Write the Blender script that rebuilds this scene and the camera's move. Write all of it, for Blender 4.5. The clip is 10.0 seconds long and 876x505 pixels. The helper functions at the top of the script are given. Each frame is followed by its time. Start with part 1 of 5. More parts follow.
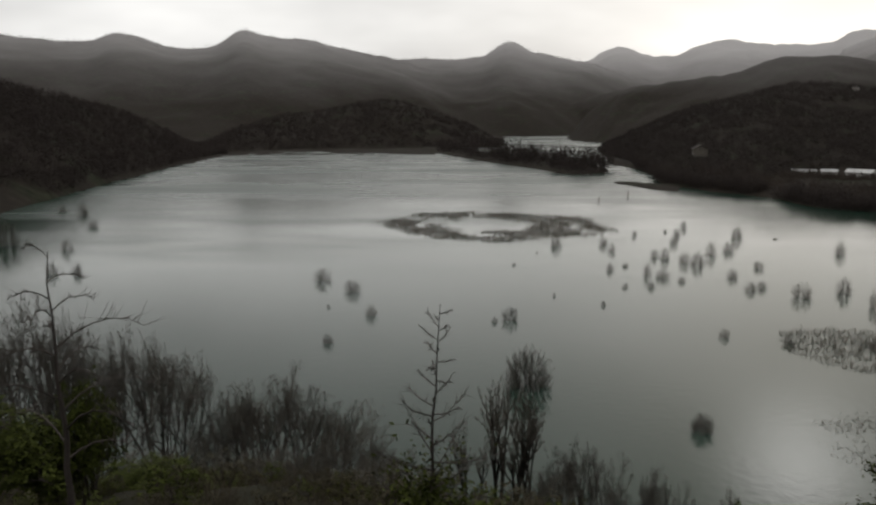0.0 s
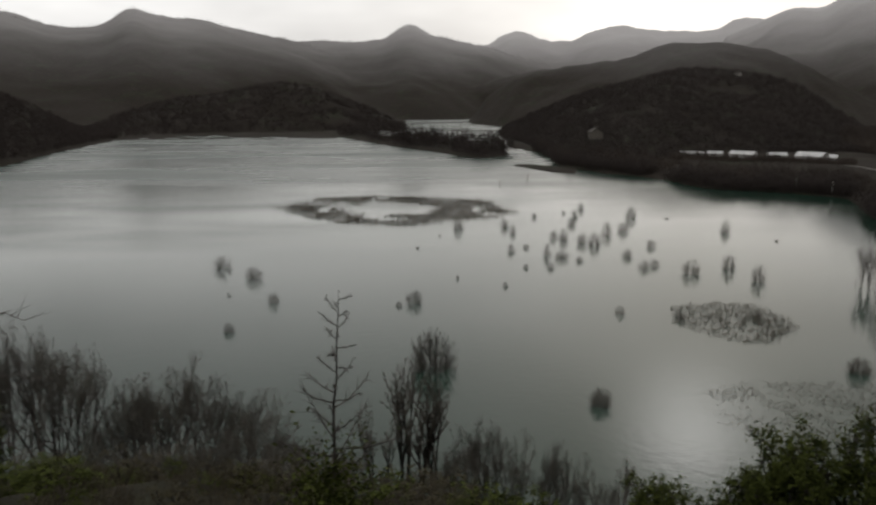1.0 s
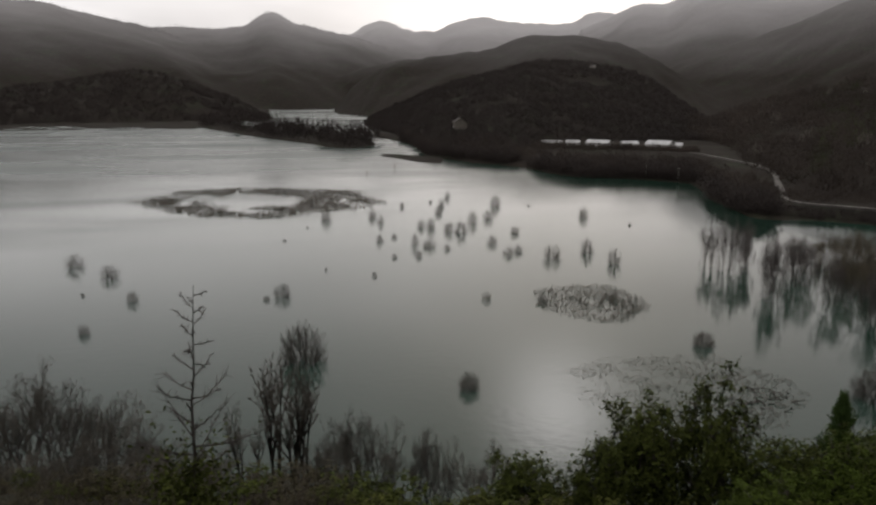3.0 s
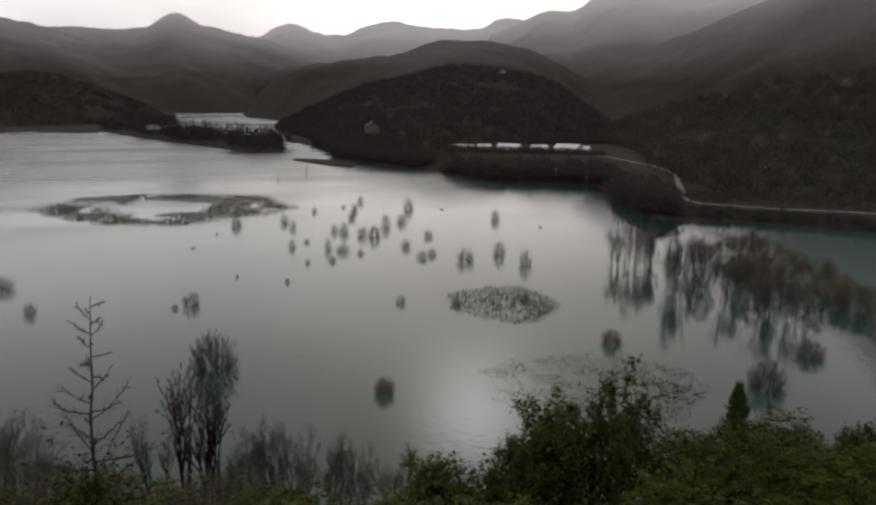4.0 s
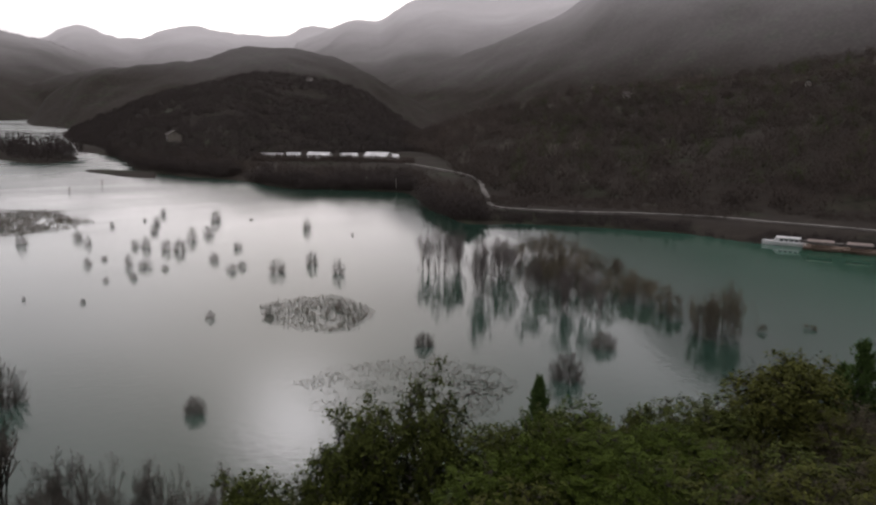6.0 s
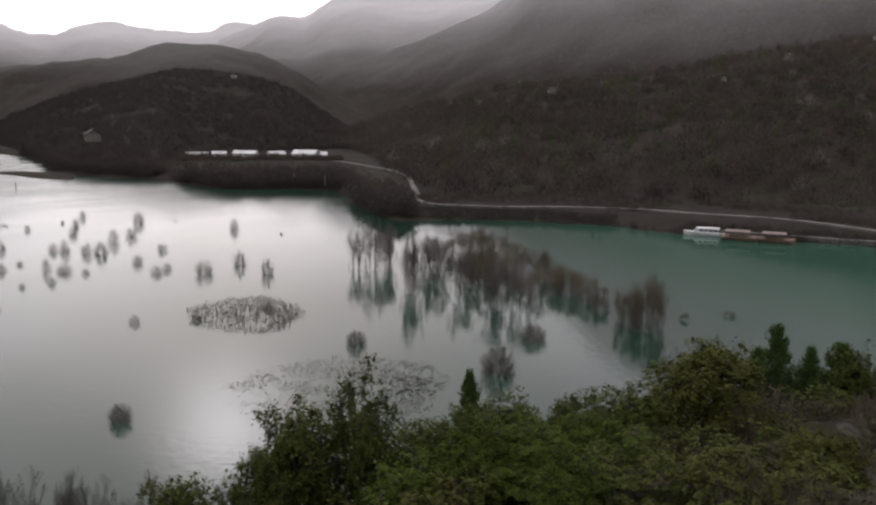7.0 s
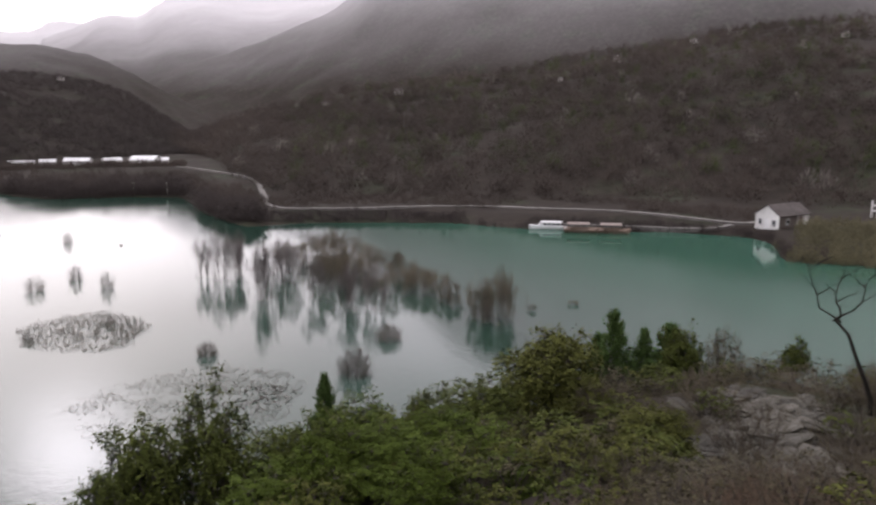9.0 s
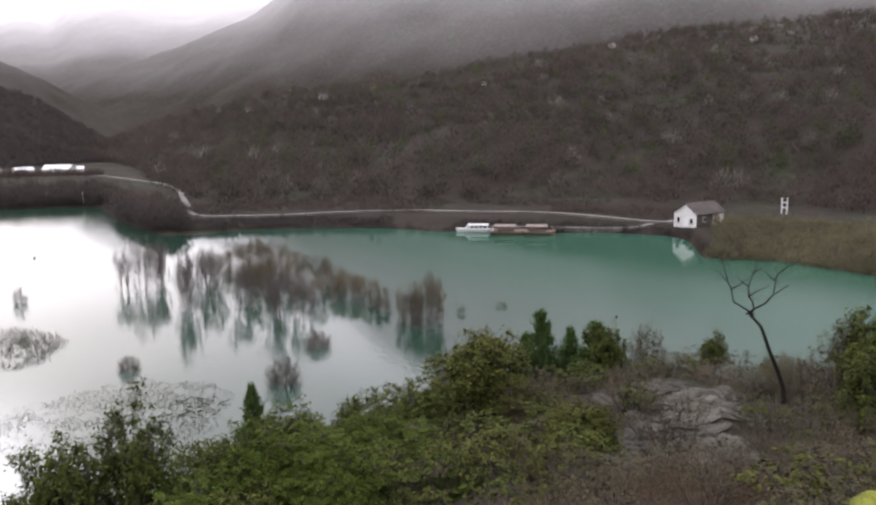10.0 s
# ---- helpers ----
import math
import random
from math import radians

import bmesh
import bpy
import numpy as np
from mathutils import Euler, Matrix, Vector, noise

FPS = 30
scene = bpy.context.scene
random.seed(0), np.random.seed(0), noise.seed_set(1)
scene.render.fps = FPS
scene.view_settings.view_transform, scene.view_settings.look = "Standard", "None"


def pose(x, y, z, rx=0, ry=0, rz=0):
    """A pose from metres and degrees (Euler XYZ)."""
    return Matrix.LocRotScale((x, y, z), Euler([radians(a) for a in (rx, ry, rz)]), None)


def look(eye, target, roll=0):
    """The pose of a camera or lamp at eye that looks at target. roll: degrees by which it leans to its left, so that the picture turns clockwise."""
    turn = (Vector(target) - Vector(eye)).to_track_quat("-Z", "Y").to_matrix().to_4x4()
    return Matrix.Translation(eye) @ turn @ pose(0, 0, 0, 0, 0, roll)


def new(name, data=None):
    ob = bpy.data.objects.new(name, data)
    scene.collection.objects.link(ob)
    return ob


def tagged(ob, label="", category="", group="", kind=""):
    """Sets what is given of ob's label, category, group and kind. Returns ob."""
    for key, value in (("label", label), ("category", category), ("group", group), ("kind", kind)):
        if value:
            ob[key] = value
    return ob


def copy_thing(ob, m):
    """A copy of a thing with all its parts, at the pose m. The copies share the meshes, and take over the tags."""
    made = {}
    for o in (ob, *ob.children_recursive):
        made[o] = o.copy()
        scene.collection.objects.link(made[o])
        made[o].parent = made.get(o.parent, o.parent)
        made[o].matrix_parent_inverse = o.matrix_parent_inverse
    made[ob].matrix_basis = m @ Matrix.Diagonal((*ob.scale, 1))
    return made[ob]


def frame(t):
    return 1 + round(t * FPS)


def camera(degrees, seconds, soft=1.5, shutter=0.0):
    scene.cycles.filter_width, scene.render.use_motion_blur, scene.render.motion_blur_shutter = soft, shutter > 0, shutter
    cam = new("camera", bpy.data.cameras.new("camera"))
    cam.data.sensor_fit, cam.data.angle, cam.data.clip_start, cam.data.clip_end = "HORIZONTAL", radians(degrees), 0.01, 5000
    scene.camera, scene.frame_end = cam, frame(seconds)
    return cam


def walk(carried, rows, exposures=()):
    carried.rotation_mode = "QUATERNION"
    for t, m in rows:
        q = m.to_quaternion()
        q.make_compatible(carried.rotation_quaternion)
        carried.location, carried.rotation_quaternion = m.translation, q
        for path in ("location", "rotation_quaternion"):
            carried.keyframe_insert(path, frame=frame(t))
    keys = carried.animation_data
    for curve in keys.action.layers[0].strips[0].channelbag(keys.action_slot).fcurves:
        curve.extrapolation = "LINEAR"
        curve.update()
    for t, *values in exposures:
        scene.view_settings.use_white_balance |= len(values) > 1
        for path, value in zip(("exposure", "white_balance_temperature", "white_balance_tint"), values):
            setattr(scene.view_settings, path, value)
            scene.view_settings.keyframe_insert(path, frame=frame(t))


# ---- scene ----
cam = camera(58.25, 10.0, soft=2.3, shutter=0.5)
ROWS = [
    (0, 0.000, 0.000, 30.000, 80.400, -0.000, 0.000),
    (0.5, 0.062, 0.012, 29.999, 79.699, -0.037, -2.863),
    (1, 0.120, 0.010, 30.008, 79.237, -0.124, -7.072),
    (1.5, 0.178, -0.033, 30.017, 79.195, -0.227, -10.009),
    (2, 0.223, -0.123, 30.029, 78.929, -0.204, -12.109),
    (2.5, 0.271, -0.236, 30.051, 78.673, -0.239, -14.157),
    (4, 0.456, -0.627, 30.135, 78.897, -0.618, -22.921),
    (4.5, 0.501, -0.760, 30.158, 79.285, -0.656, -26.608),
    (5, 0.528, -0.892, 30.189, 79.673, -0.891, -30.695),
    (5.5, 0.553, -1.023, 30.225, 79.752, -1.028, -33.809),
    (7, 0.667, -1.412, 30.342, 79.495, -0.622, -41.660),
    (7.5, 0.698, -1.531, 30.367, 79.483, -0.350, -44.128),
    (8, 0.722, -1.639, 30.378, 79.326, -0.029, -46.532),
    (8.5, 0.735, -1.739, 30.377, 79.345, 0.109, -49.016),
    (9, 0.755, -1.823, 30.377, 79.636, 0.018, -52.514),
    (9.5, 0.783, -1.891, 30.379, 79.765, 0.176, -55.559),
    (10, 0.813, -1.947, 30.384, 79.928, 0.477, -57.859),
]
EXPOSURES = [(0.0, -0.02, 6600, 8), (2.5, 0.06, 6600, 11), (4.5, 0.14, 6550, 15), (5.5, 0.36, 6450, 17), (7.5, 0.88, 6400, 18), (9.0, 1.44, 6300, 21), (10.0, 1.76, 6250, 19)]
walk(cam, [(t, pose(x, y, z, rx, ry, rz)) for t, x, y, z, rx, ry, rz in ROWS], EXPOSURES)

# ---- sky and sun: overcast late afternoon, the sun low behind cloud ----
SUN_AZ, SUN_EL = 26.3, 23.5
world = bpy.data.worlds.new("overcast_sky")
scene.world = world
world.use_nodes = True
wn, wl = world.node_tree.nodes, world.node_tree.links
background = wn["Background"]
sky = wn.new("ShaderNodeTexSky")
sky.sky_type = "NISHITA"
sky.sun_disc = False
sky.sun_elevation, sky.sun_rotation = radians(SUN_EL), radians(SUN_AZ)
sky.air_density, sky.dust_density = 1.0, 4.0
coords = wn.new("ShaderNodeTexCoord")
stretch = wn.new("ShaderNodeMapping")
stretch.inputs["Scale"].default_value = (1.0, 1.0, 3.0)
clouds = wn.new("ShaderNodeTexNoise")
clouds.inputs["Scale"].default_value, clouds.inputs["Detail"].default_value = 2.2, 4.0
ramp = wn.new("ShaderNodeValToRGB")
ramp.color_ramp.elements[0].position, ramp.color_ramp.elements[0].color = 0.3, (5.3, 5.25, 5.3, 1)
ramp.color_ramp.elements[1].position, ramp.color_ramp.elements[1].color = 0.7, (9.2, 9.1, 9.1, 1)
wl.new(coords.outputs["Generated"], stretch.inputs["Vector"])
wl.new(stretch.outputs["Vector"], clouds.inputs["Vector"])
wl.new(clouds.outputs["Fac"], ramp.inputs["Fac"])


def sky_math(kind, *values):
    node = wn.new("ShaderNodeMath")
    node.operation = kind
    for k, value in enumerate(values):
        if isinstance(value, (int, float)):
            node.inputs[k].default_value = value
        else:
            wl.new(value, node.inputs[k])
    return node.outputs["Value"]


# a heavier belt of cloud half way up, a paler band along the horizon and a glow round the hidden sun
axis = wn.new("ShaderNodeSeparateXYZ")
wl.new(coords.outputs["Generated"], axis.inputs["Vector"])
heights = wn.new("ShaderNodeValToRGB")
for stop, (place, value) in enumerate(((0.0, 1.22), (0.12, 1.2), (0.25, 0.82), (0.42, 0.46), (0.62, 0.52), (0.95, 1.35))):
    element = heights.color_ramp.elements[stop] if stop < 2 else heights.color_ramp.elements.new(place)
    element.position, element.color = place, (value, value, value, 1)
wl.new(axis.outputs["Z"], heights.inputs["Fac"])
lift = heights.outputs["Color"]
toward = wn.new("ShaderNodeVectorMath")
toward.operation = "DOT_PRODUCT"
wl.new(coords.outputs["Generated"], toward.inputs[0])
toward.inputs[1].default_value = (math.sin(radians(SUN_AZ)) * math.cos(radians(SUN_EL)), math.cos(radians(SUN_AZ)) * math.cos(radians(SUN_EL)), math.sin(radians(SUN_EL)))
near_sun = sky_math("MAXIMUM", toward.outputs["Value"], 0.0)
glow = sky_math("MULTIPLY_ADD", sky_math("POWER", near_sun, 420.0), 3.3, sky_math("MULTIPLY_ADD", sky_math("POWER", near_sun, 8.0), 0.12, lift))
bright = wn.new("ShaderNodeVectorMath")
bright.operation = "SCALE"
wl.new(ramp.outputs["Color"], bright.inputs[0])
wl.new(glow, bright.inputs["Scale"])
cover = wn.new("ShaderNodeMixRGB")
cover.inputs[0].default_value = 0.96
wl.new(sky.outputs["Color"], cover.inputs[1])
wl.new(bright.outputs["Vector"], cover.inputs[2])
wl.new(cover.outputs["Color"], background.inputs["Color"])
background.inputs["Strength"].default_value = 0.1
sun_data = bpy.data.lights.new("sun", "SUN")
sun_data.energy, sun_data.angle, sun_data.color = 0.5, radians(150), (1.0, 0.97, 0.95)
sun = new("sun", sun_data)
sun.matrix_world = look((0, 0, 0), (-math.sin(radians(SUN_AZ)) * math.cos(radians(SUN_EL)), -math.cos(radians(SUN_AZ)) * math.cos(radians(SUN_EL)), -math.sin(radians(SUN_EL))))


# ---- materials ----
def material(name, roughness=0.9, specular=0.3):
    mat = bpy.data.materials.new(name)
    mat.use_nodes = True
    bsdf = mat.node_tree.nodes["Principled BSDF"]
    bsdf.inputs["Roughness"].default_value = roughness
    bsdf.inputs["Specular IOR Level"].default_value = specular
    return mat, mat.node_tree.nodes, mat.node_tree.links, bsdf


def noise_node(nodes, links, vector, scale, detail=4.0, rough=0.6):
    tex = nodes.new("ShaderNodeTexNoise")
    tex.inputs["Scale"].default_value = scale
    tex.inputs["Detail"].default_value = detail
    tex.inputs["Roughness"].default_value = rough
    if vector is not None:
        links.new(vector, tex.inputs["Vector"])
    return tex


def ramp_node(nodes, links, factor, stops):
    r = nodes.new("ShaderNodeValToRGB")
    while len(r.color_ramp.elements) < len(stops):
        r.color_ramp.elements.new(0.5)
    for e, (pos, col) in zip(r.color_ramp.elements, stops):
        e.position, e.color = pos, (*col, 1)
    links.new(factor, r.inputs["Fac"])
    return r


def mix_node(nodes, links, fac, a, b):
    m = nodes.new("ShaderNodeMixRGB")
    if isinstance(fac, float):
        m.inputs[0].default_value = fac
    else:
        links.new(fac, m.inputs[0])
    for k, v in ((1, a), (2, b)):
        if isinstance(v, tuple):
            m.inputs[k].default_value = (*v, 1)
        else:
            links.new(v, m.inputs[k])
    return m.outputs["Color"]


def speckled(name, dark, light, scale, roughness=0.9, specular=0.2, bump=0.3, per_object=False, per_island=False):
    """A two-scale mottled surface in object space."""
    mat, n, l, bsdf = material(name, roughness, specular)
    tc = n.new("ShaderNodeTexCoord")
    fine = noise_node(n, l, tc.outputs["Object"], scale, 6.0, 0.7)
    wide = noise_node(n, l, tc.outputs["Object"], scale * 0.13, 3.0)
    a = ramp_node(n, l, fine.outputs["Fac"], [(0.3, dark), (0.7, light)])
    b = ramp_node(n, l, wide.outputs["Fac"], [(0.35, tuple(c * 0.75 for c in dark)), (0.65, light)])
    col = mix_node(n, l, 0.5, a.outputs["Color"], b.outputs["Color"])
    if per_object or per_island:
        info = n.new("ShaderNodeNewGeometry" if per_island else "ShaderNodeObjectInfo")
        out = info.outputs["Random Per Island"] if per_island else info.outputs["Random"]
        hue = ramp_node(n, l, out, [(0.0, tuple(c * 0.6 for c in dark)), (1.0, tuple(min(c * 1.3, 1) for c in light))])
        col = mix_node(n, l, 0.5, col, hue.outputs["Color"])
    l.new(col, bsdf.inputs["Base Color"])
    if bump:
        bm = n.new("ShaderNodeBump")
        bm.inputs["Strength"].default_value, bm.inputs["Distance"].default_value = bump, 0.5 / scale
        l.new(fine.outputs["Fac"], bm.inputs["Height"])
        l.new(bm.outputs["Normal"], bsdf.inputs["Normal"])
    return mat


def ground_material():
    """Winter scrub and leaf litter low down, paling with height: haze painted over limestone."""
    mat, n, l, bsdf = material("scrub_and_karst", 0.95, 0.1)
    geo = n.new("ShaderNodeNewGeometry")
    pos = geo.outputs["Position"]
    fine = noise_node(n, l, pos, 0.22, 5.0, 0.6)
    mid = noise_node(n, l, pos, 0.035, 5.0, 0.65)
    wide = noise_node(n, l, pos, 0.005, 4.0)
    scrub = ramp_node(n, l, fine.outputs["Fac"], [(0.3, (0.018, 0.0145, 0.0115)), (0.52, (0.023, 0.0185, 0.0145)), (0.75, (0.036, 0.03, 0.0235))])
    green = ramp_node(n, l, fine.outputs["Fac"], [(0.3, (0.01, 0.012, 0.007)), (0.7, (0.04, 0.045, 0.026))])
    patches = ramp_node(n, l, mid.outputs["Fac"], [(0.52, (0, 0, 0)), (0.68, (1, 1, 1))])
    low = mix_node(n, l, patches.outputs["Color"], scrub.outputs["Color"], green.outputs["Color"])
    # limestone grey, lightened to carry the haze on the far ranges
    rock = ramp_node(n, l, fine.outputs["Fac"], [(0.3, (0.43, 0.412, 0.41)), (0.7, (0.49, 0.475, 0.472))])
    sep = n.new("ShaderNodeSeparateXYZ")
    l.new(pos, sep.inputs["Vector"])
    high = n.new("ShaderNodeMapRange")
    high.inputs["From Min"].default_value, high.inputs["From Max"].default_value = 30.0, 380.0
    l.new(sep.outputs["Z"], high.inputs["Value"])
    ragged = n.new("ShaderNodeMath")
    ragged.operation = "MULTIPLY_ADD"
    l.new(wide.outputs["Fac"], ragged.inputs[0])
    ragged.inputs[1].default_value = 0.25
    l.new(high.outputs["Result"], ragged.inputs[2])
    # distance haze painted in: the colour pales further towards the head of the valley
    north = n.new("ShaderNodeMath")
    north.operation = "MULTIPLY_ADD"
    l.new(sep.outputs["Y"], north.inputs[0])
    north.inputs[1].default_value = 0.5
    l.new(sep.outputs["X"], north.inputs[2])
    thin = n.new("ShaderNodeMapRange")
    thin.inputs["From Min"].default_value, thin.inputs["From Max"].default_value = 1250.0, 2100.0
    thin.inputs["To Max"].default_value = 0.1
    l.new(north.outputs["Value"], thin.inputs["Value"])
    haze_mix = n.new("ShaderNodeMath")
    l.new(ragged.outputs["Value"], haze_mix.inputs[0])
    l.new(thin.outputs["Result"], haze_mix.inputs[1])
    # share of the painted haze grey, growing with height and distance
    bare = ramp_node(n, l, haze_mix.outputs["Value"], [(0.2, (0, 0, 0)), (0.45, (0.19, 0.19, 0.19)), (1.0, (1, 1, 1))])
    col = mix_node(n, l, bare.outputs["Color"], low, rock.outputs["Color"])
    l.new(col, bsdf.inputs["Base Color"])
    bump = n.new("ShaderNodeBump")
    bump.inputs["Strength"].default_value, bump.inputs["Distance"].default_value = 0.08, 1.0
    l.new(fine.outputs["Fac"], bump.inputs["Height"])
    l.new(bump.outputs["Normal"], bsdf.inputs["Normal"])
    return mat


def water_material():
    """Murky green flood water with light wind ripples in drifting patches."""
    mat, n, l, bsdf = material("green_lake_water", 0.06, 0.58)
    bsdf.inputs["IOR"].default_value = 1.333
    geo = n.new("ShaderNodeNewGeometry")
    pos = geo.outputs["Position"]
    wide = noise_node(n, l, pos, 0.008, 3.0)
    silt = ramp_node(n, l, wide.outputs["Fac"], [(0.35, (0.02, 0.067, 0.044)), (0.65, (0.03, 0.087, 0.06))])
    drift = n.new("ShaderNodeMapping")
    drift.inputs["Scale"].default_value = (0.006, 0.02, 1.0)
    l.new(pos, drift.inputs["Vector"])
    patch = noise_node(n, l, drift.outputs["Vector"], 1.0, 3.0)
    gloss = ramp_node(n, l, patch.outputs["Fac"], [(0.35, (0.035, 0.035, 0.035)), (0.65, (0.085, 0.085, 0.085))])
    # the open lake is ruffled by wind; the cove along the east bank lies calm
    sep = n.new("ShaderNodeSeparateXYZ")
    l.new(pos, sep.inputs["Vector"])
    open_water = n.new("ShaderNodeMapRange")
    open_water.inputs["From Min"].default_value, open_water.inputs["From Max"].default_value = 118.0, 66.0
    east = n.new("ShaderNodeMath")
    east.operation = "MULTIPLY_ADD"
    l.new(sep.outputs["Y"], east.inputs[0])
    east.inputs[1].default_value = -0.45
    l.new(sep.outputs["X"], east.inputs[2])
    l.new(east.outputs["Value"], open_water.inputs["Value"])
    brown = ramp_node(n, l, wide.outputs["Fac"], [(0.35, (0.011, 0.031, 0.021)), (0.65, (0.018, 0.042, 0.03))])
    l.new(mix_node(n, l, open_water.outputs["Result"], silt.outputs["Color"], brown.outputs["Color"]), bsdf.inputs["Base Color"])
    rough = mix_node(n, l, open_water.outputs["Result"], (0.06, 0.06, 0.06), gloss.outputs["Color"])
    # farther out the chop is longer and steeper
    reach = n.new("ShaderNodeMapRange")
    reach.inputs["From Min"].default_value, reach.inputs["From Max"].default_value = 70.0, 450.0
    lee = n.new("ShaderNodeMath")
    lee.operation = "MULTIPLY_ADD"
    l.new(sep.outputs["X"], lee.inputs[0])
    lee.inputs[1].default_value = -0.5
    l.new(sep.outputs["Y"], lee.inputs[2])
    l.new(lee.outputs["Value"], reach.inputs["Value"])
    far_gloss = ramp_node(n, l, patch.outputs["Fac"], [(0.4, (0.2, 0.2, 0.2)), (0.62, (0.4, 0.4, 0.4))])
    rough = mix_node(n, l, reach.outputs["Result"], rough, far_gloss.outputs["Color"])
    lee_x = n.new("ShaderNodeMath")
    lee_x.operation = "MULTIPLY"
    l.new(sep.outputs["X"], lee_x.inputs[0])
    lee_x.inputs[1].default_value = 0.897
    shelter = n.new("ShaderNodeMath")
    shelter.operation = "MULTIPLY_ADD"
    l.new(sep.outputs["Y"], shelter.inputs[0])
    shelter.inputs[1].default_value = 0.444
    l.new(lee_x.outputs["Value"], shelter.inputs[2])
    strip = n.new("ShaderNodeMapRange")
    strip.inputs["From Min"].default_value, strip.inputs["From Max"].default_value = 158.0, 180.0
    l.new(shelter.outputs["Value"], strip.inputs["Value"])
    cove = n.new("ShaderNodeMapRange")
    cove.inputs["From Min"].default_value, cove.inputs["From Max"].default_value = 110.0, 60.0
    l.new(lee.outputs["Value"], cove.inputs["Value"])
    calm = n.new("ShaderNodeMath")
    calm.operation = "MULTIPLY"
    l.new(strip.outputs["Result"], calm.inputs[0])
    l.new(cove.outputs["Result"], calm.inputs[1])
    rough = mix_node(n, l, calm.outputs["Value"], rough, (0.03, 0.03, 0.03))
    l.new(rough, bsdf.inputs["Roughness"])
    waves = noise_node(n, l, pos, 0.9, 3.0)
    ripple = n.new("ShaderNodeMapRange")
    ripple.inputs["To Min"].default_value, ripple.inputs["To Max"].default_value = 0.1, 0.03
    l.new(calm.outputs["Value"], ripple.inputs["Value"])
    bump = n.new("ShaderNodeBump")
    bump.inputs["Distance"].default_value = 0.15
    l.new(ripple.outputs["Result"], bump.inputs["Strength"])
    l.new(waves.outputs["Fac"], bump.inputs["Height"])
    l.new(bump.outputs["Normal"], bsdf.inputs["Normal"])
    return mat


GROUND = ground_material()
WATER = water_material()

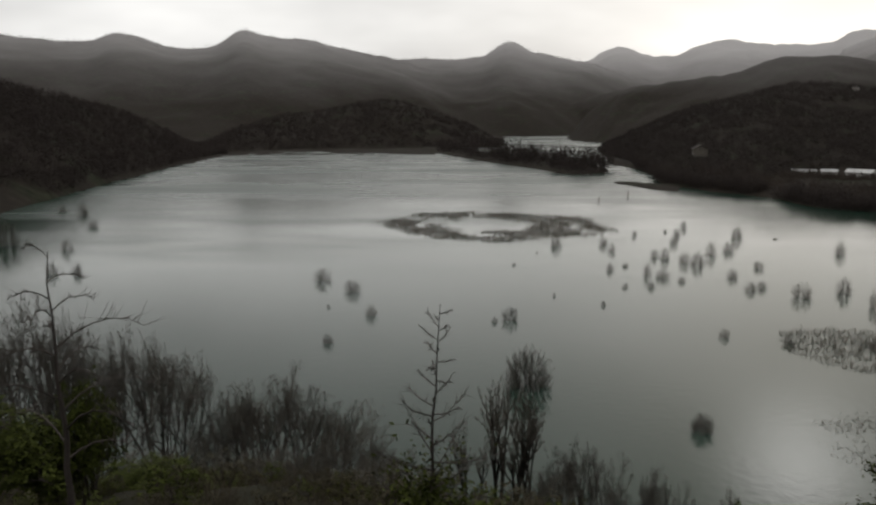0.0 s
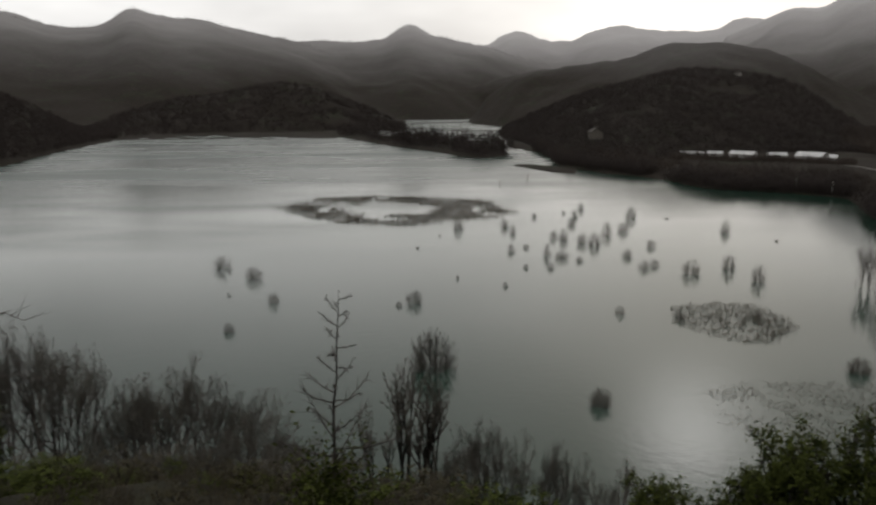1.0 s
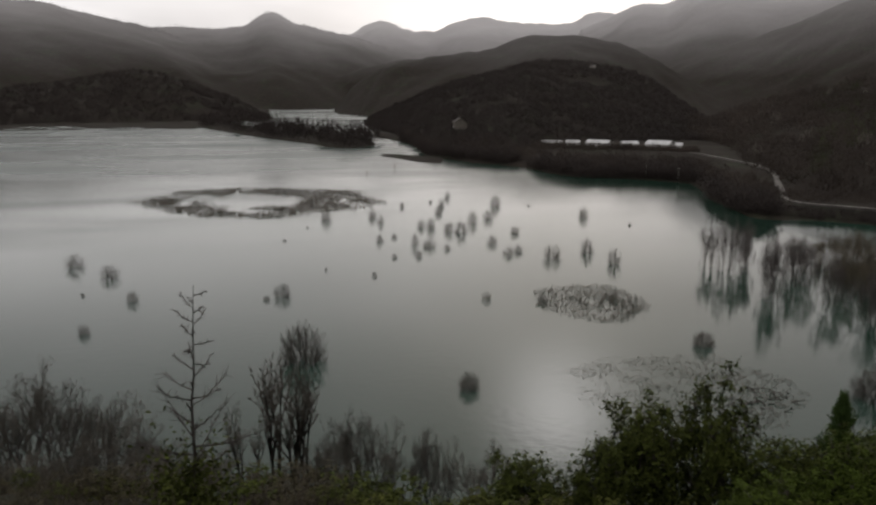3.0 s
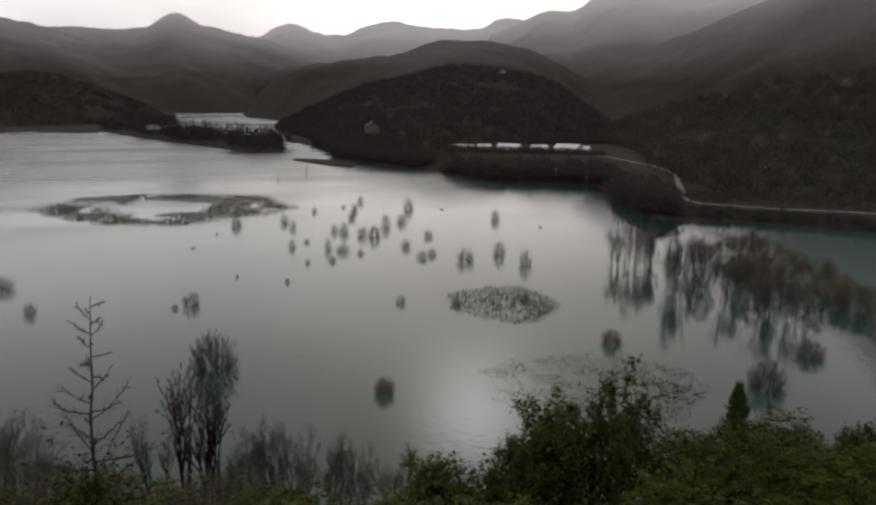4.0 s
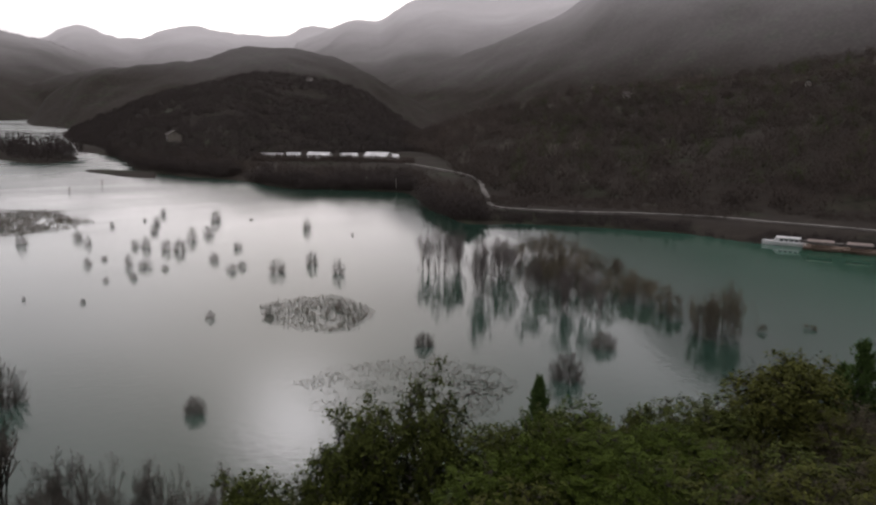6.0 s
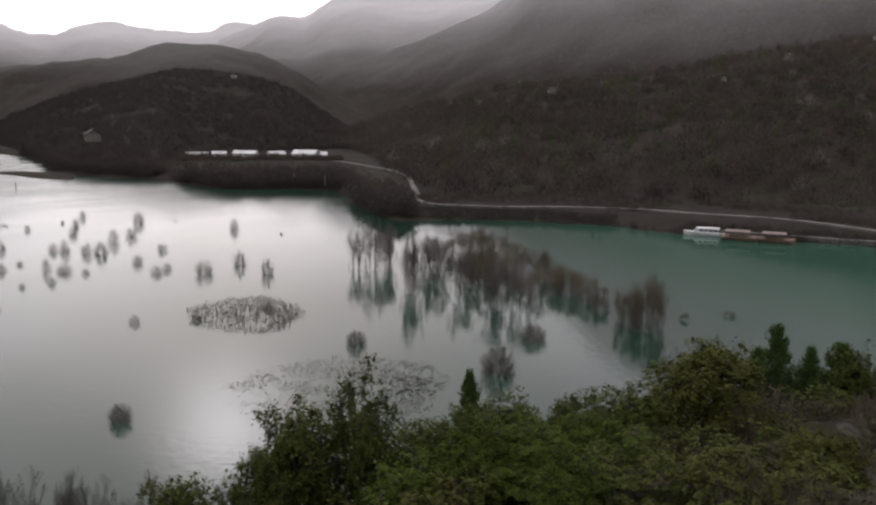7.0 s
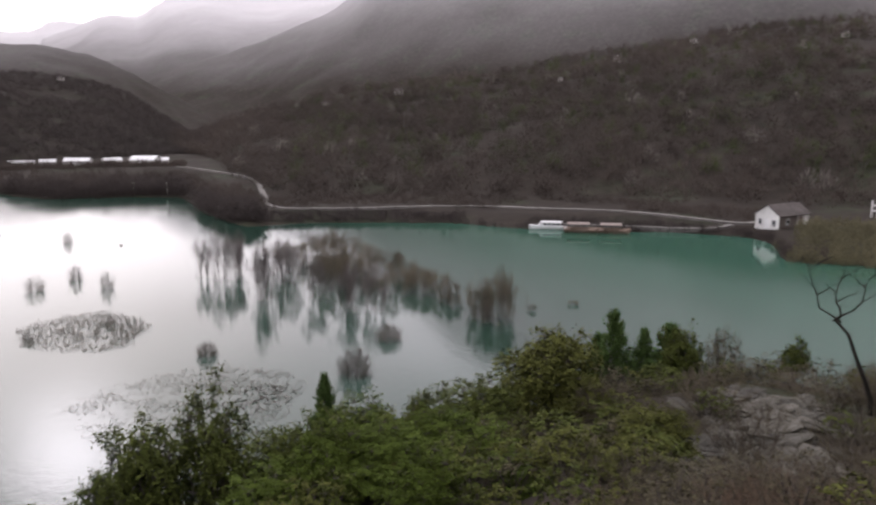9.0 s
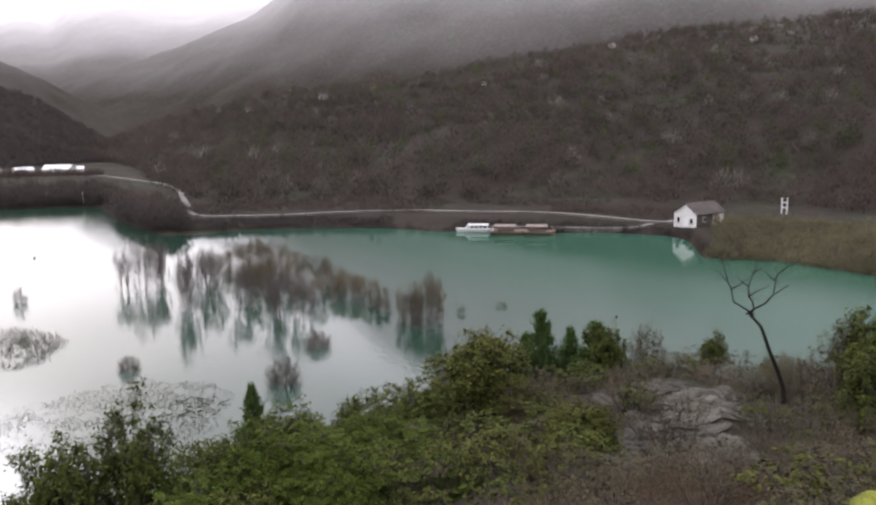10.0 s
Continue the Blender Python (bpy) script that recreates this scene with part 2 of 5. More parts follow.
# ---- the land: one sheet round the lake, from the slope underfoot to the far ranges ----
# each ridge: bearing, distance of its foot, distance of its crest, degrees of its crest above the eye
RIDGES = {
    "left_hill": [(-50, 170, 420, 5.0), (-36, 215, 460, 3.6), (-28.6, 292, 520, 2.2), (-23.9, 385, 600, 1.05), (-20.5, 470, 680, 0.0), (-17, 590, 740, -1.9), (-15, 690, 760, -2.2)],
    "wooded_point": [(-19, 600, 800, -2.2), (-17, 640, 900, -1.8), (-12, 770, 1000, 0.0), (-7.3, 803, 1020, 0.74), (-4, 820, 1030, 1.34), (-1.8, 835, 1030, 0.95), (1.85, 850, 1000, -0.3), (4.9, 870, 960, -1.62), (6, 900, 940, -1.8)],
    "channel_hill": [(10.6, 760, 780, -2.2), (12.6, 600, 780, -1.5), (14.2, 510, 770, -0.7), (17.7, 375, 740, 0.7), (20.9, 350, 740, 1.5), (24, 450, 760, 2.14), (27.2, 480, 780, 2.0), (30.4, 500, 780, 1.4), (33.6, 510, 760, -0.5), (35.7, 520, 700, -1.9), (37, 530, 650, -2.5)],
    "dome_hill": [(9, 1150, 1350, -0.5), (13.7, 1000, 1350, 2.1), (17.8, 950, 1350, 2.8), (20.9, 900, 1330, 3.25), (23.2, 880, 1320, 4.1), (25.6, 880, 1320, 4.1), (29.2, 880, 1300, 3.5), (32, 880, 1250, 2.2), (34.4, 880, 1200, 0.9), (37.2, 860, 1100, -0.8), (40, 850, 1000, -1.5)],
    "shore_slope": [(33.5, 560, 640, -2.2), (36.8, 470, 640, -1.4), (38.4, 330, 600, -0.8), (43.2, 256, 600, 0.45), (48.7, 250, 600, 1.55), (55, 246, 610, 2.1), (61.6, 246, 620, 3.3), (67, 246, 630, 4.1), (73.9, 246, 640, 5.1), (80.8, 244, 650, 5.55), (90, 235, 650, 6.0), (110, 220, 600, 7.0)],
    "middle_range": [(28, 1100, 1700, 0.0), (31.8, 1050, 1650, 1.5), (35.3, 1000, 1600, 3.0), (38.8, 980, 1550, 4.05), (42.4, 900, 1500, 5.6), (45.9, 850, 1500, 7.3), (50, 840, 1500, 11.5), (55, 820, 1500, 16.0), (64, 800, 1500, 20.0), (80, 800, 1500, 22.0), (110, 800, 1500, 22.0)],
    "lake_head": [(3, 1450, 1700, -0.9), (6, 1480, 1800, -0.6), (9.2, 1600, 1900, 1.0), (12.8, 1680, 1900, 2.1), (17, 1650, 1950, 2.7), (22, 1600, 1950, 3.0), (30, 1600, 1950, 2.5)],
    "left_range": [(-60, 900, 2200, 7.0), (-40, 1000, 2200, 5.4), (-28.4, 1100, 2250, 5.2), (-23.8, 1150, 2250, 5.0), (-21.7, 1150, 2250, 5.6), (-17.7, 1150, 2300, 4.8), (-15.8, 1150, 2300, 4.9), (-13.4, 1180, 2300, 6.05), (-11.8, 1200, 2300, 5.66), (-9.2, 1220, 2300, 5.5), (-6.5, 1240, 2350, 4.9), (-2.5, 1300, 2400, 4.05), (1, 1350, 2300, 2.6), (5, 1400, 2200, 1.0)],
    "centre_range": [(-6, 1500, 2700, 3.6), (-1.9, 1480, 2700, 4.3), (1.4, 1450, 2700, 4.25), (3, 1450, 2700, 4.45), (5, 1450, 2700, 5.4), (6.9, 1480, 2700, 4.7), (10.2, 1600, 2700, 4.0), (13.5, 1700, 2700, 3.0), (18, 1800, 2700, 1.5)],
    "far_range": [(4, 2300, 3500, 3.0), (10.3, 2300, 3500, 4.05), (12.6, 2300, 3500, 5.0), (14.8, 2300, 3500, 4.35), (16, 2300, 3500, 4.25), (17.9, 2300, 3500, 4.92), (19.8, 2300, 3500, 5.25), (22.7, 2300, 3500, 4.85), (25.6, 2300, 3500, 4.8), (27.3, 2300, 3500, 5.55), (28.7, 2300, 3500, 5.5), (32, 2300, 3400, 5.2), (40, 2300, 3300, 5.0)],
    "right_range": [(25, 1500, 2600, 3.8), (28.7, 1450, 2600, 5.3), (30.7, 1400, 2600, 6.1), (32, 1400, 2600, 6.0), (34.3, 1350, 2600, 7.3), (37, 1300, 2600, 8.0), (40.3, 1250, 2600, 7.6), (44, 1250, 2600, 8.8), (60, 1200, 2500, 12.5), (80, 1200, 2500, 14.0), (110, 1200, 2500, 14.0)],
}
# the lake's edge on the far bank, and the edge of the slope underfoot: bearing, distance
BANK = [(12.2, 555), (14.5, 485), (16, 388), (20, 352), (23, 330), (27, 296), (31.8, 294), (34.4, 288), (36.6, 236), (39.5, 213), (46, 213), (54, 209), (61, 200), (67, 200), (74.5, 196), (76.3, 190), (77.6, 170), (82, 169), (86, 166), (95, 150), (120, 120)]
NEAR = [(-180, 70), (-60, 75), (-30, 66), (-15, 60), (0, 52), (15, 49), (30, 50), (42, 51), (52, 56), (62, 66), (72, 78), (85, 90), (100, 96), (180, 100)]
SPIT = [(-1, 780, 860), (0.3, 706, 870), (3.5, 566, 720), (7.1, 490, 640), (10.2, 440, 540), (11.8, 452, 500), (12.3, 470, 475)]

MUD_BAR = [(12.6, 388, 396), (13.4, 374, 398), (14.6, 360, 392), (15.8, 350, 384), (17.2, 345, 372)]


def smooth_interp(x, xs, ys):
    """Monotone-looking cubic interpolation (Catmull-Rom tangents, clamped)."""
    xs, ys = np.asarray(xs, float), np.asarray(ys, float)
    d = np.diff(ys) / np.diff(xs)
    m = np.concatenate([[d[0]], np.where(d[:-1] * d[1:] > 0, 2 * d[:-1] * d[1:] / (d[:-1] + d[1:] + 1e-12), 0), [d[-1]]])
    x = np.clip(x, xs[0], xs[-1])
    i = np.clip(np.searchsorted(xs, x) - 1, 0, len(xs) - 2)
    h = xs[i + 1] - xs[i]
    t = (x - xs[i]) / h
    return (2 * t ** 3 - 3 * t ** 2 + 1) * ys[i] + (t ** 3 - 2 * t ** 2 + t) * h * m[i] + (-2 * t ** 3 + 3 * t ** 2) * ys[i + 1] + (t ** 3 - t ** 2) * h * m[i + 1]


def lattice_noise(x, y, seed):
    """Smooth value noise on a unit lattice, about -1 to 1."""
    xi, yi = np.floor(x).astype(np.int64), np.floor(y).astype(np.int64)
    u, v = x - xi, y - yi
    u, v = u * u * (3 - 2 * u), v * v * (3 - 2 * v)

    def h(a, b):
        k = (a * 374761393 + b * 668265263 + seed * 974634777) & 0x7FFFFFFF
        k = ((k ^ (k >> 13)) * 1274126177) & 0x7FFFFFFF
        return ((k ^ (k >> 16)) & 0xFFFF) / 32767.5 - 1
    return (h(xi, yi) * (1 - u) + h(xi + 1, yi) * u) * (1 - v) + (h(xi, yi + 1) * (1 - u) + h(xi + 1, yi + 1) * u) * v


def fractal(x, y, scale, octaves, seed):
    out, amp = 0.0, 1.0
    for k in range(octaves):
        out = out + amp * lattice_noise(x / scale * 2 ** k + 17.3 * k, y / scale * 2 ** k - 9.1 * k, seed + k)
        amp *= 0.5
    return out


EYE_Z = 30.0


def land_height(x, y):
    """Height of the land over the water at x, y (arrays)."""
    x, y = np.asarray(x, float), np.asarray(y, float)
    az, r = np.degrees(np.arctan2(x, y)), np.hypot(x, y)
    z = np.full(az.shape, -4.0)
    # the slope underfoot
    edge = smooth_interp(az, *zip(*NEAR)) + 2.5 * fractal(x, y, 14.0, 3, 5)
    behind = np.clip((np.abs(az) - 104) / 40, 0, 1)
    k = r / edge
    slope = 28.4 * (1 - np.clip(k, 0, 1.5)) * (1 + 0.1 * np.clip(k, 0, 1)) + 0.7 * fractal(x, y, 6.0, 3, 8) * np.clip(k * 4, 0, 1)
    stepped = np.interp(k, (0, 0.06, 0.25, 0.4, 0.56, 0.75, 1.0, 1.5), (28.4, 26.6, 19.6, 15.8, 14.3, 9.0, 0.0, -14.0)) + 0.7 * fractal(x, y, 6.0, 3, 8) * np.clip(k * 4, 0, 1)
    turn = np.clip((az - 25) / 30, 0, 1)
    slope = slope * (1 - turn) + stepped * turn
    slope = slope * (1 - behind) + (28.4 + r * 0.25) * behind
    z = np.maximum(z, np.maximum(slope, -4))
    # low ground on the far bank and the spit
    b = smooth_interp(az, *zip(*BANK)) + 5 * fractal(x, y, 40.0, 3, 11)
    flat = np.where(az > 12.2, np.clip((r - b) * 0.16, -4, 2.2 + 0.6 * fractal(x, y, 30, 2, 3)), -4)
    z = np.maximum(z, flat)
    az_s, near_s, far_s = zip(*SPIT)
    inside = np.minimum(r - smooth_interp(az, az_s, near_s), smooth_interp(az, az_s, far_s) - r) + 6 * fractal(x, y, 30.0, 2, 21)
    z = np.maximum(z, np.where((az > -1) & (az < 12.4), np.clip(inside * 0.08, -4, 1.2), -4))
    az_b, near_b, far_b = zip(*MUD_BAR)
    inside = np.minimum(r - smooth_interp(az, az_b, near_b), smooth_interp(az, az_b, far_b) - r) + 2 * fractal(x, y, 12.0, 2, 23)
    z = np.maximum(z, np.where((az > 12.6) & (az < 17.2), np.clip(inside * 0.1, -4, 0.6), -4))
    # ridges
    for i, knots in enumerate(RIDGES.values()):
        a, foot, crest, rise = zip(*knots)
        lo, hi = a[0], a[-1]
        s, c = smooth_interp(az, a, foot), smooth_interp(az, a, crest)
        top = EYE_Z + c * np.tan(np.radians(smooth_interp(az, a, rise)))
        size = np.clip(c - s, 40, 2000)
        s = s + 0.05 * size * fractal(x, y, size * 0.35, 2, 31 + i)
        q = (r - s) / np.maximum(c - s, 5)
        spur = fractal(x, y, size * 0.4, 4, 50 + i) * 0.14 * np.clip(q, 0, 1) * (1 - np.clip(q, 0, 1)) * 4
        climb = np.where(q < 1, np.clip(q, -0.2, 1) * (1.08 - 0.08 * np.clip(q, 0, 1)) - spur * 0.5, 1 - 0.75 * np.clip(q - 1, 0, 1) ** 1.3)
        bumps = fractal(x, y, 26.0 + size * 0.02, 3, 90 + i) * np.clip(c * 0.0013, 0.4, 2.6) * np.clip(q * 3, 0, 1)
        bumps = bumps + fractal(x, y, 21.0, 2, 130 + i) * np.clip(c * 0.0011 - 0.5, 0, 2.6) * np.clip((q - 0.86) * 8, 0, 1)
        h = top * climb + bumps
        fade = np.clip(np.minimum(az - lo, hi - az) / 1.5, 0, 1)
        fade = np.where((az < lo) | (az > hi), 0, fade)
        fade = np.where((lo <= -50) & (az < 0), 1, fade) if lo <= -50 else fade
        fade = np.where((hi >= 110) & (az > 60), 1, fade) if hi >= 110 else fade
        h = np.where(q > -0.15, h * fade - 4 * (1 - fade), -4)
        z = np.maximum(z, h)
    # land far out and behind the viewer
    z = np.maximum(z, np.clip((r - 3600) * 0.05, -4, 60))
    z = np.maximum(z, np.where(behind > 0.5, np.clip(28 + r * 0.1, 0, 180), -4))
    return z


def mesh_object(name, verts, faces, mat, parent=None, smooth=False):
    me = bpy.data.meshes.new(name)
    me.from_pydata(verts, [], faces)
    if mat is not None:
        me.materials.append(mat)
    if smooth:
        me.polygons.foreach_set("use_smooth", [True] * len(me.polygons))
    ob = new(name, me)
    if parent is not None:
        ob.parent = parent
    return ob


def polar_sheet(name, bearings, ranges, height, mat):
    a, r = np.meshgrid(np.radians(bearings), ranges, indexing="ij")
    x, y = r * np.sin(a), r * np.cos(a)
    z = height(x, y)
    n, m = a.shape
    i = np.arange(n * m).reshape(n, m)
    closed = abs((bearings[-1] - bearings[0]) - 360) < 1e-6
    quads = np.stack([i[:-1, :-1], i[:-1, 1:], i[1:, 1:], i[1:, :-1]], -1).reshape(-1, 4)
    me = bpy.data.meshes.new(name)
    co = np.stack([x, y, z], -1).reshape(-1, 3)
    me.vertices.add(len(co))
    me.vertices.foreach_set("co", co.ravel())
    me.loops.add(quads.size)
    me.loops.foreach_set("vertex_index", quads.ravel().astype(np.int32))
    me.polygons.add(len(quads))
    me.polygons.foreach_set("loop_start", np.arange(0, quads.size, 4, dtype=np.int32))
    me.polygons.foreach_set("use_smooth", np.ones(len(quads), dtype=bool))
    me.update(calc_edges=True)
    me.validate()
    me.materials.append(mat)
    return new(name, me)


BEARINGS = np.concatenate([np.arange(-180, -46, 3.0), np.arange(-46, 104, 0.2), np.arange(104, 180.1, 3.0)])
BEARINGS[-1] = 180.0
RANGES = np.concatenate([np.linspace(0.002, 110, 90), np.geomspace(112, 4300, 200)])
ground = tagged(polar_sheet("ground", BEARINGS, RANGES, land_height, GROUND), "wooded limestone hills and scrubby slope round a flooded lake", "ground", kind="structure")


def flat_water(x, y):
    return np.zeros_like(x)


water = tagged(polar_sheet("water", np.arange(-180, 181, 6.0), np.geomspace(20, 4000, 14), flat_water, WATER), "calm murky green flood water with faint wind ripples", "water", kind="structure")

# ---- plant materials ----
BARK_PALE = speckled("pale_twigs", (0.05, 0.043, 0.039), (0.14, 0.12, 0.11), 0.8, bump=0, per_object=True)
BARK = speckled("grey_bark", (0.03, 0.025, 0.022), (0.1, 0.085, 0.075), 6.0, per_object=True)
TWIG = speckled("bare_twigs", (0.04, 0.036, 0.03), (0.115, 0.104, 0.085), 0.8, bump=0, per_object=True)
THICKET = speckled("brown_twigs", (0.026, 0.021, 0.013), (0.078, 0.064, 0.041), 0.8, bump=0, per_object=True)
THICKET_PALE = speckled("olive_twigs", (0.046, 0.039, 0.026), (0.118, 0.1, 0.067), 0.8, bump=0, per_object=True)
LEAF_DARK = speckled("evergreen_leaves", (0.022, 0.029, 0.007), (0.076, 0.09, 0.021), 1.5, 0.85, 0.06, 0, per_island=True)
LEAF_OLIVE = speckled("olive_leaves", (0.024, 0.029, 0.007), (0.086, 0.09, 0.022), 1.5, 0.85, 0.06, 0, per_island=True)
LEAF_GREEN = speckled("fresh_green_leaves", (0.022, 0.035, 0.005), (0.076, 0.103, 0.018), 1.5, 0.85, 0.06, 0, per_island=True)
LEAF_BROWN = speckled("withered_leaves", (0.02, 0.0175, 0.008), (0.064, 0.054, 0.025), 1.5, 0.8, 0.2, 0, per_island=True)
NEEDLES = speckled("conifer_needles", (0.02, 0.04, 0.009), (0.062, 0.1, 0.026), 1.2, 0.8, 0.12, 0, per_island=True)
WOODS = speckled("dark_winter_woods", (0.028, 0.0222, 0.0197), (0.042, 0.0335, 0.0298), 0.03, bump=0)
PALE_CROWNS = speckled("pale_bare_crowns", (0.08, 0.07, 0.062), (0.15, 0.132, 0.116), 0.16, bump=0)
GREEN_CROWNS = speckled("hillside_evergreens", (0.014, 0.02, 0.008), (0.06, 0.07, 0.025), 0.16, bump=0)
BROWN_WOODS = speckled("brown_winter_woods", (0.026, 0.0198, 0.0157), (0.064, 0.05, 0.0405), 0.1, bump=0)
DARK_BARK = speckled("dark_bark", (0.008, 0.007, 0.005), (0.03, 0.026, 0.02), 6.0)
BRACKEN = speckled("rusty_bracken", (0.036, 0.023, 0.015), (0.115, 0.078, 0.052), 0.8, bump=0, per_island=True)
POINT_SCRUB = speckled("point_scrub", (0.05, 0.046, 0.024), (0.125, 0.113, 0.064), 0.3, bump=0)
REED = speckled("dead_reeds", (0.035, 0.029, 0.024), (0.15, 0.125, 0.1), 0.5, bump=0, per_island=True)
GRASS = speckled("dry_grass", (0.026, 0.023, 0.013), (0.085, 0.071, 0.044), 0.5, bump=0, per_island=True)
rng = np.random.default_rng(7)


def unit(v):
    return v / (np.linalg.norm(v, axis=-1, keepdims=True) + 1e-9)


def frames_for(d):
    ref = np.where(np.abs(d[..., 2:3]) < 0.9, np.array([0, 0, 1.0]), np.array([1.0, 0, 0]))
    u = unit(np.cross(d, ref))
    return u, np.cross(d, u)


def spikes(p0, p1, width):
    """Three-sided tapering twigs from p0 to p1."""
    d = unit(p1 - p0)
    u, v = frames_for(d)
    w = np.broadcast_to(np.asarray(width, float).reshape(-1, 1), (len(p0), 1))
    ring = [p0 + w * (math.cos(a) * u + math.sin(a) * v) for a in (0.3, 2.394, 4.489)]
    co = np.stack([*ring, p1], 1).reshape(-1, 3)
    b = np.arange(len(p0))[:, None] * 4
    f = np.concatenate([b + np.array([[0, 1, 3]]), b + np.array([[1, 2, 3]]), b + np.array([[2, 0, 3]])])
    return co, f


def leaves(c, n, size):
    """Small pointed leaf blades at c, with normals n."""
    u, v = frames_for(n)
    spin = rng.uniform(0, 6.28, (len(c), 1))
    a, b = np.cos(spin) * u + np.sin(spin) * v, -np.sin(spin) * u + np.cos(spin) * v
    s = np.asarray(size, float).reshape(-1, 1)
    co = np.stack([c - a * s, c + b * s * 0.45 + n * s * 0.12, c + a * s, c - b * s * 0.45 + n * s * 0.12], 1).reshape(-1, 3)
    k = np.arange(len(c))[:, None] * 4
    return co, np.concatenate([k + np.array([[0, 1, 2]]), k + np.array([[0, 2, 3]])])


def tube(path, radii, sides=5):
    path, radii = np.asarray(path, float), np.asarray(radii, float)
    d = unit(np.gradient(path, axis=0))
    u, v = frames_for(d)
    ang = np.arange(sides) * 2 * math.pi / sides
    co = (path[:, None] + radii[:, None, None] * (np.cos(ang)[None, :, None] * u[:, None] + np.sin(ang)[None, :, None] * v[:, None])).reshape(-1, 3)
    n = len(path)
    f = []
    for i in range(n - 1):
        for j in range(sides):
            a, b = i * sides + j, i * sides + (j + 1) % sides
            f += [(a, b, b + sides), (a, b + sides, a + sides)]
    return co, np.array(f)


def joined(pieces):
    co, fs, k = [], [], 0
    for c, f in pieces:
        co.append(c)
        fs.append(f + k)
        k += len(c)
    return np.concatenate(co), np.concatenate(fs)


def tri_mesh(name, pieces, mat):
    co, f = joined(pieces)
    me = bpy.data.meshes.new(name)
    me.vertices.add(len(co))
    me.vertices.foreach_set("co", co.astype(np.float32).ravel())
    me.loops.add(f.size)
    me.loops.foreach_set("vertex_index", f.ravel().astype(np.int32))
    me.polygons.add(len(f))
    me.polygons.foreach_set("loop_start", np.arange(0, f.size, 3, dtype=np.int32))
    me.update(calc_edges=True)
    me.materials.append(mat)
    return me


def plant_thing(name, trunk_pieces, crown_pieces, bark, foliage, extra=()):
    root = new(name)
    parts = [("trunk", trunk_pieces, bark), ("crown", crown_pieces, foliage), *extra]
    if name == "shore_willow":
        parts = [("stem", [p], bark) for p in trunk_pieces] + parts[1:]
    for part_name, pieces, mat in parts:
        ob = new(part_name, tri_mesh(name + "_" + part_name, pieces, mat))
        ob.parent = root
    return root


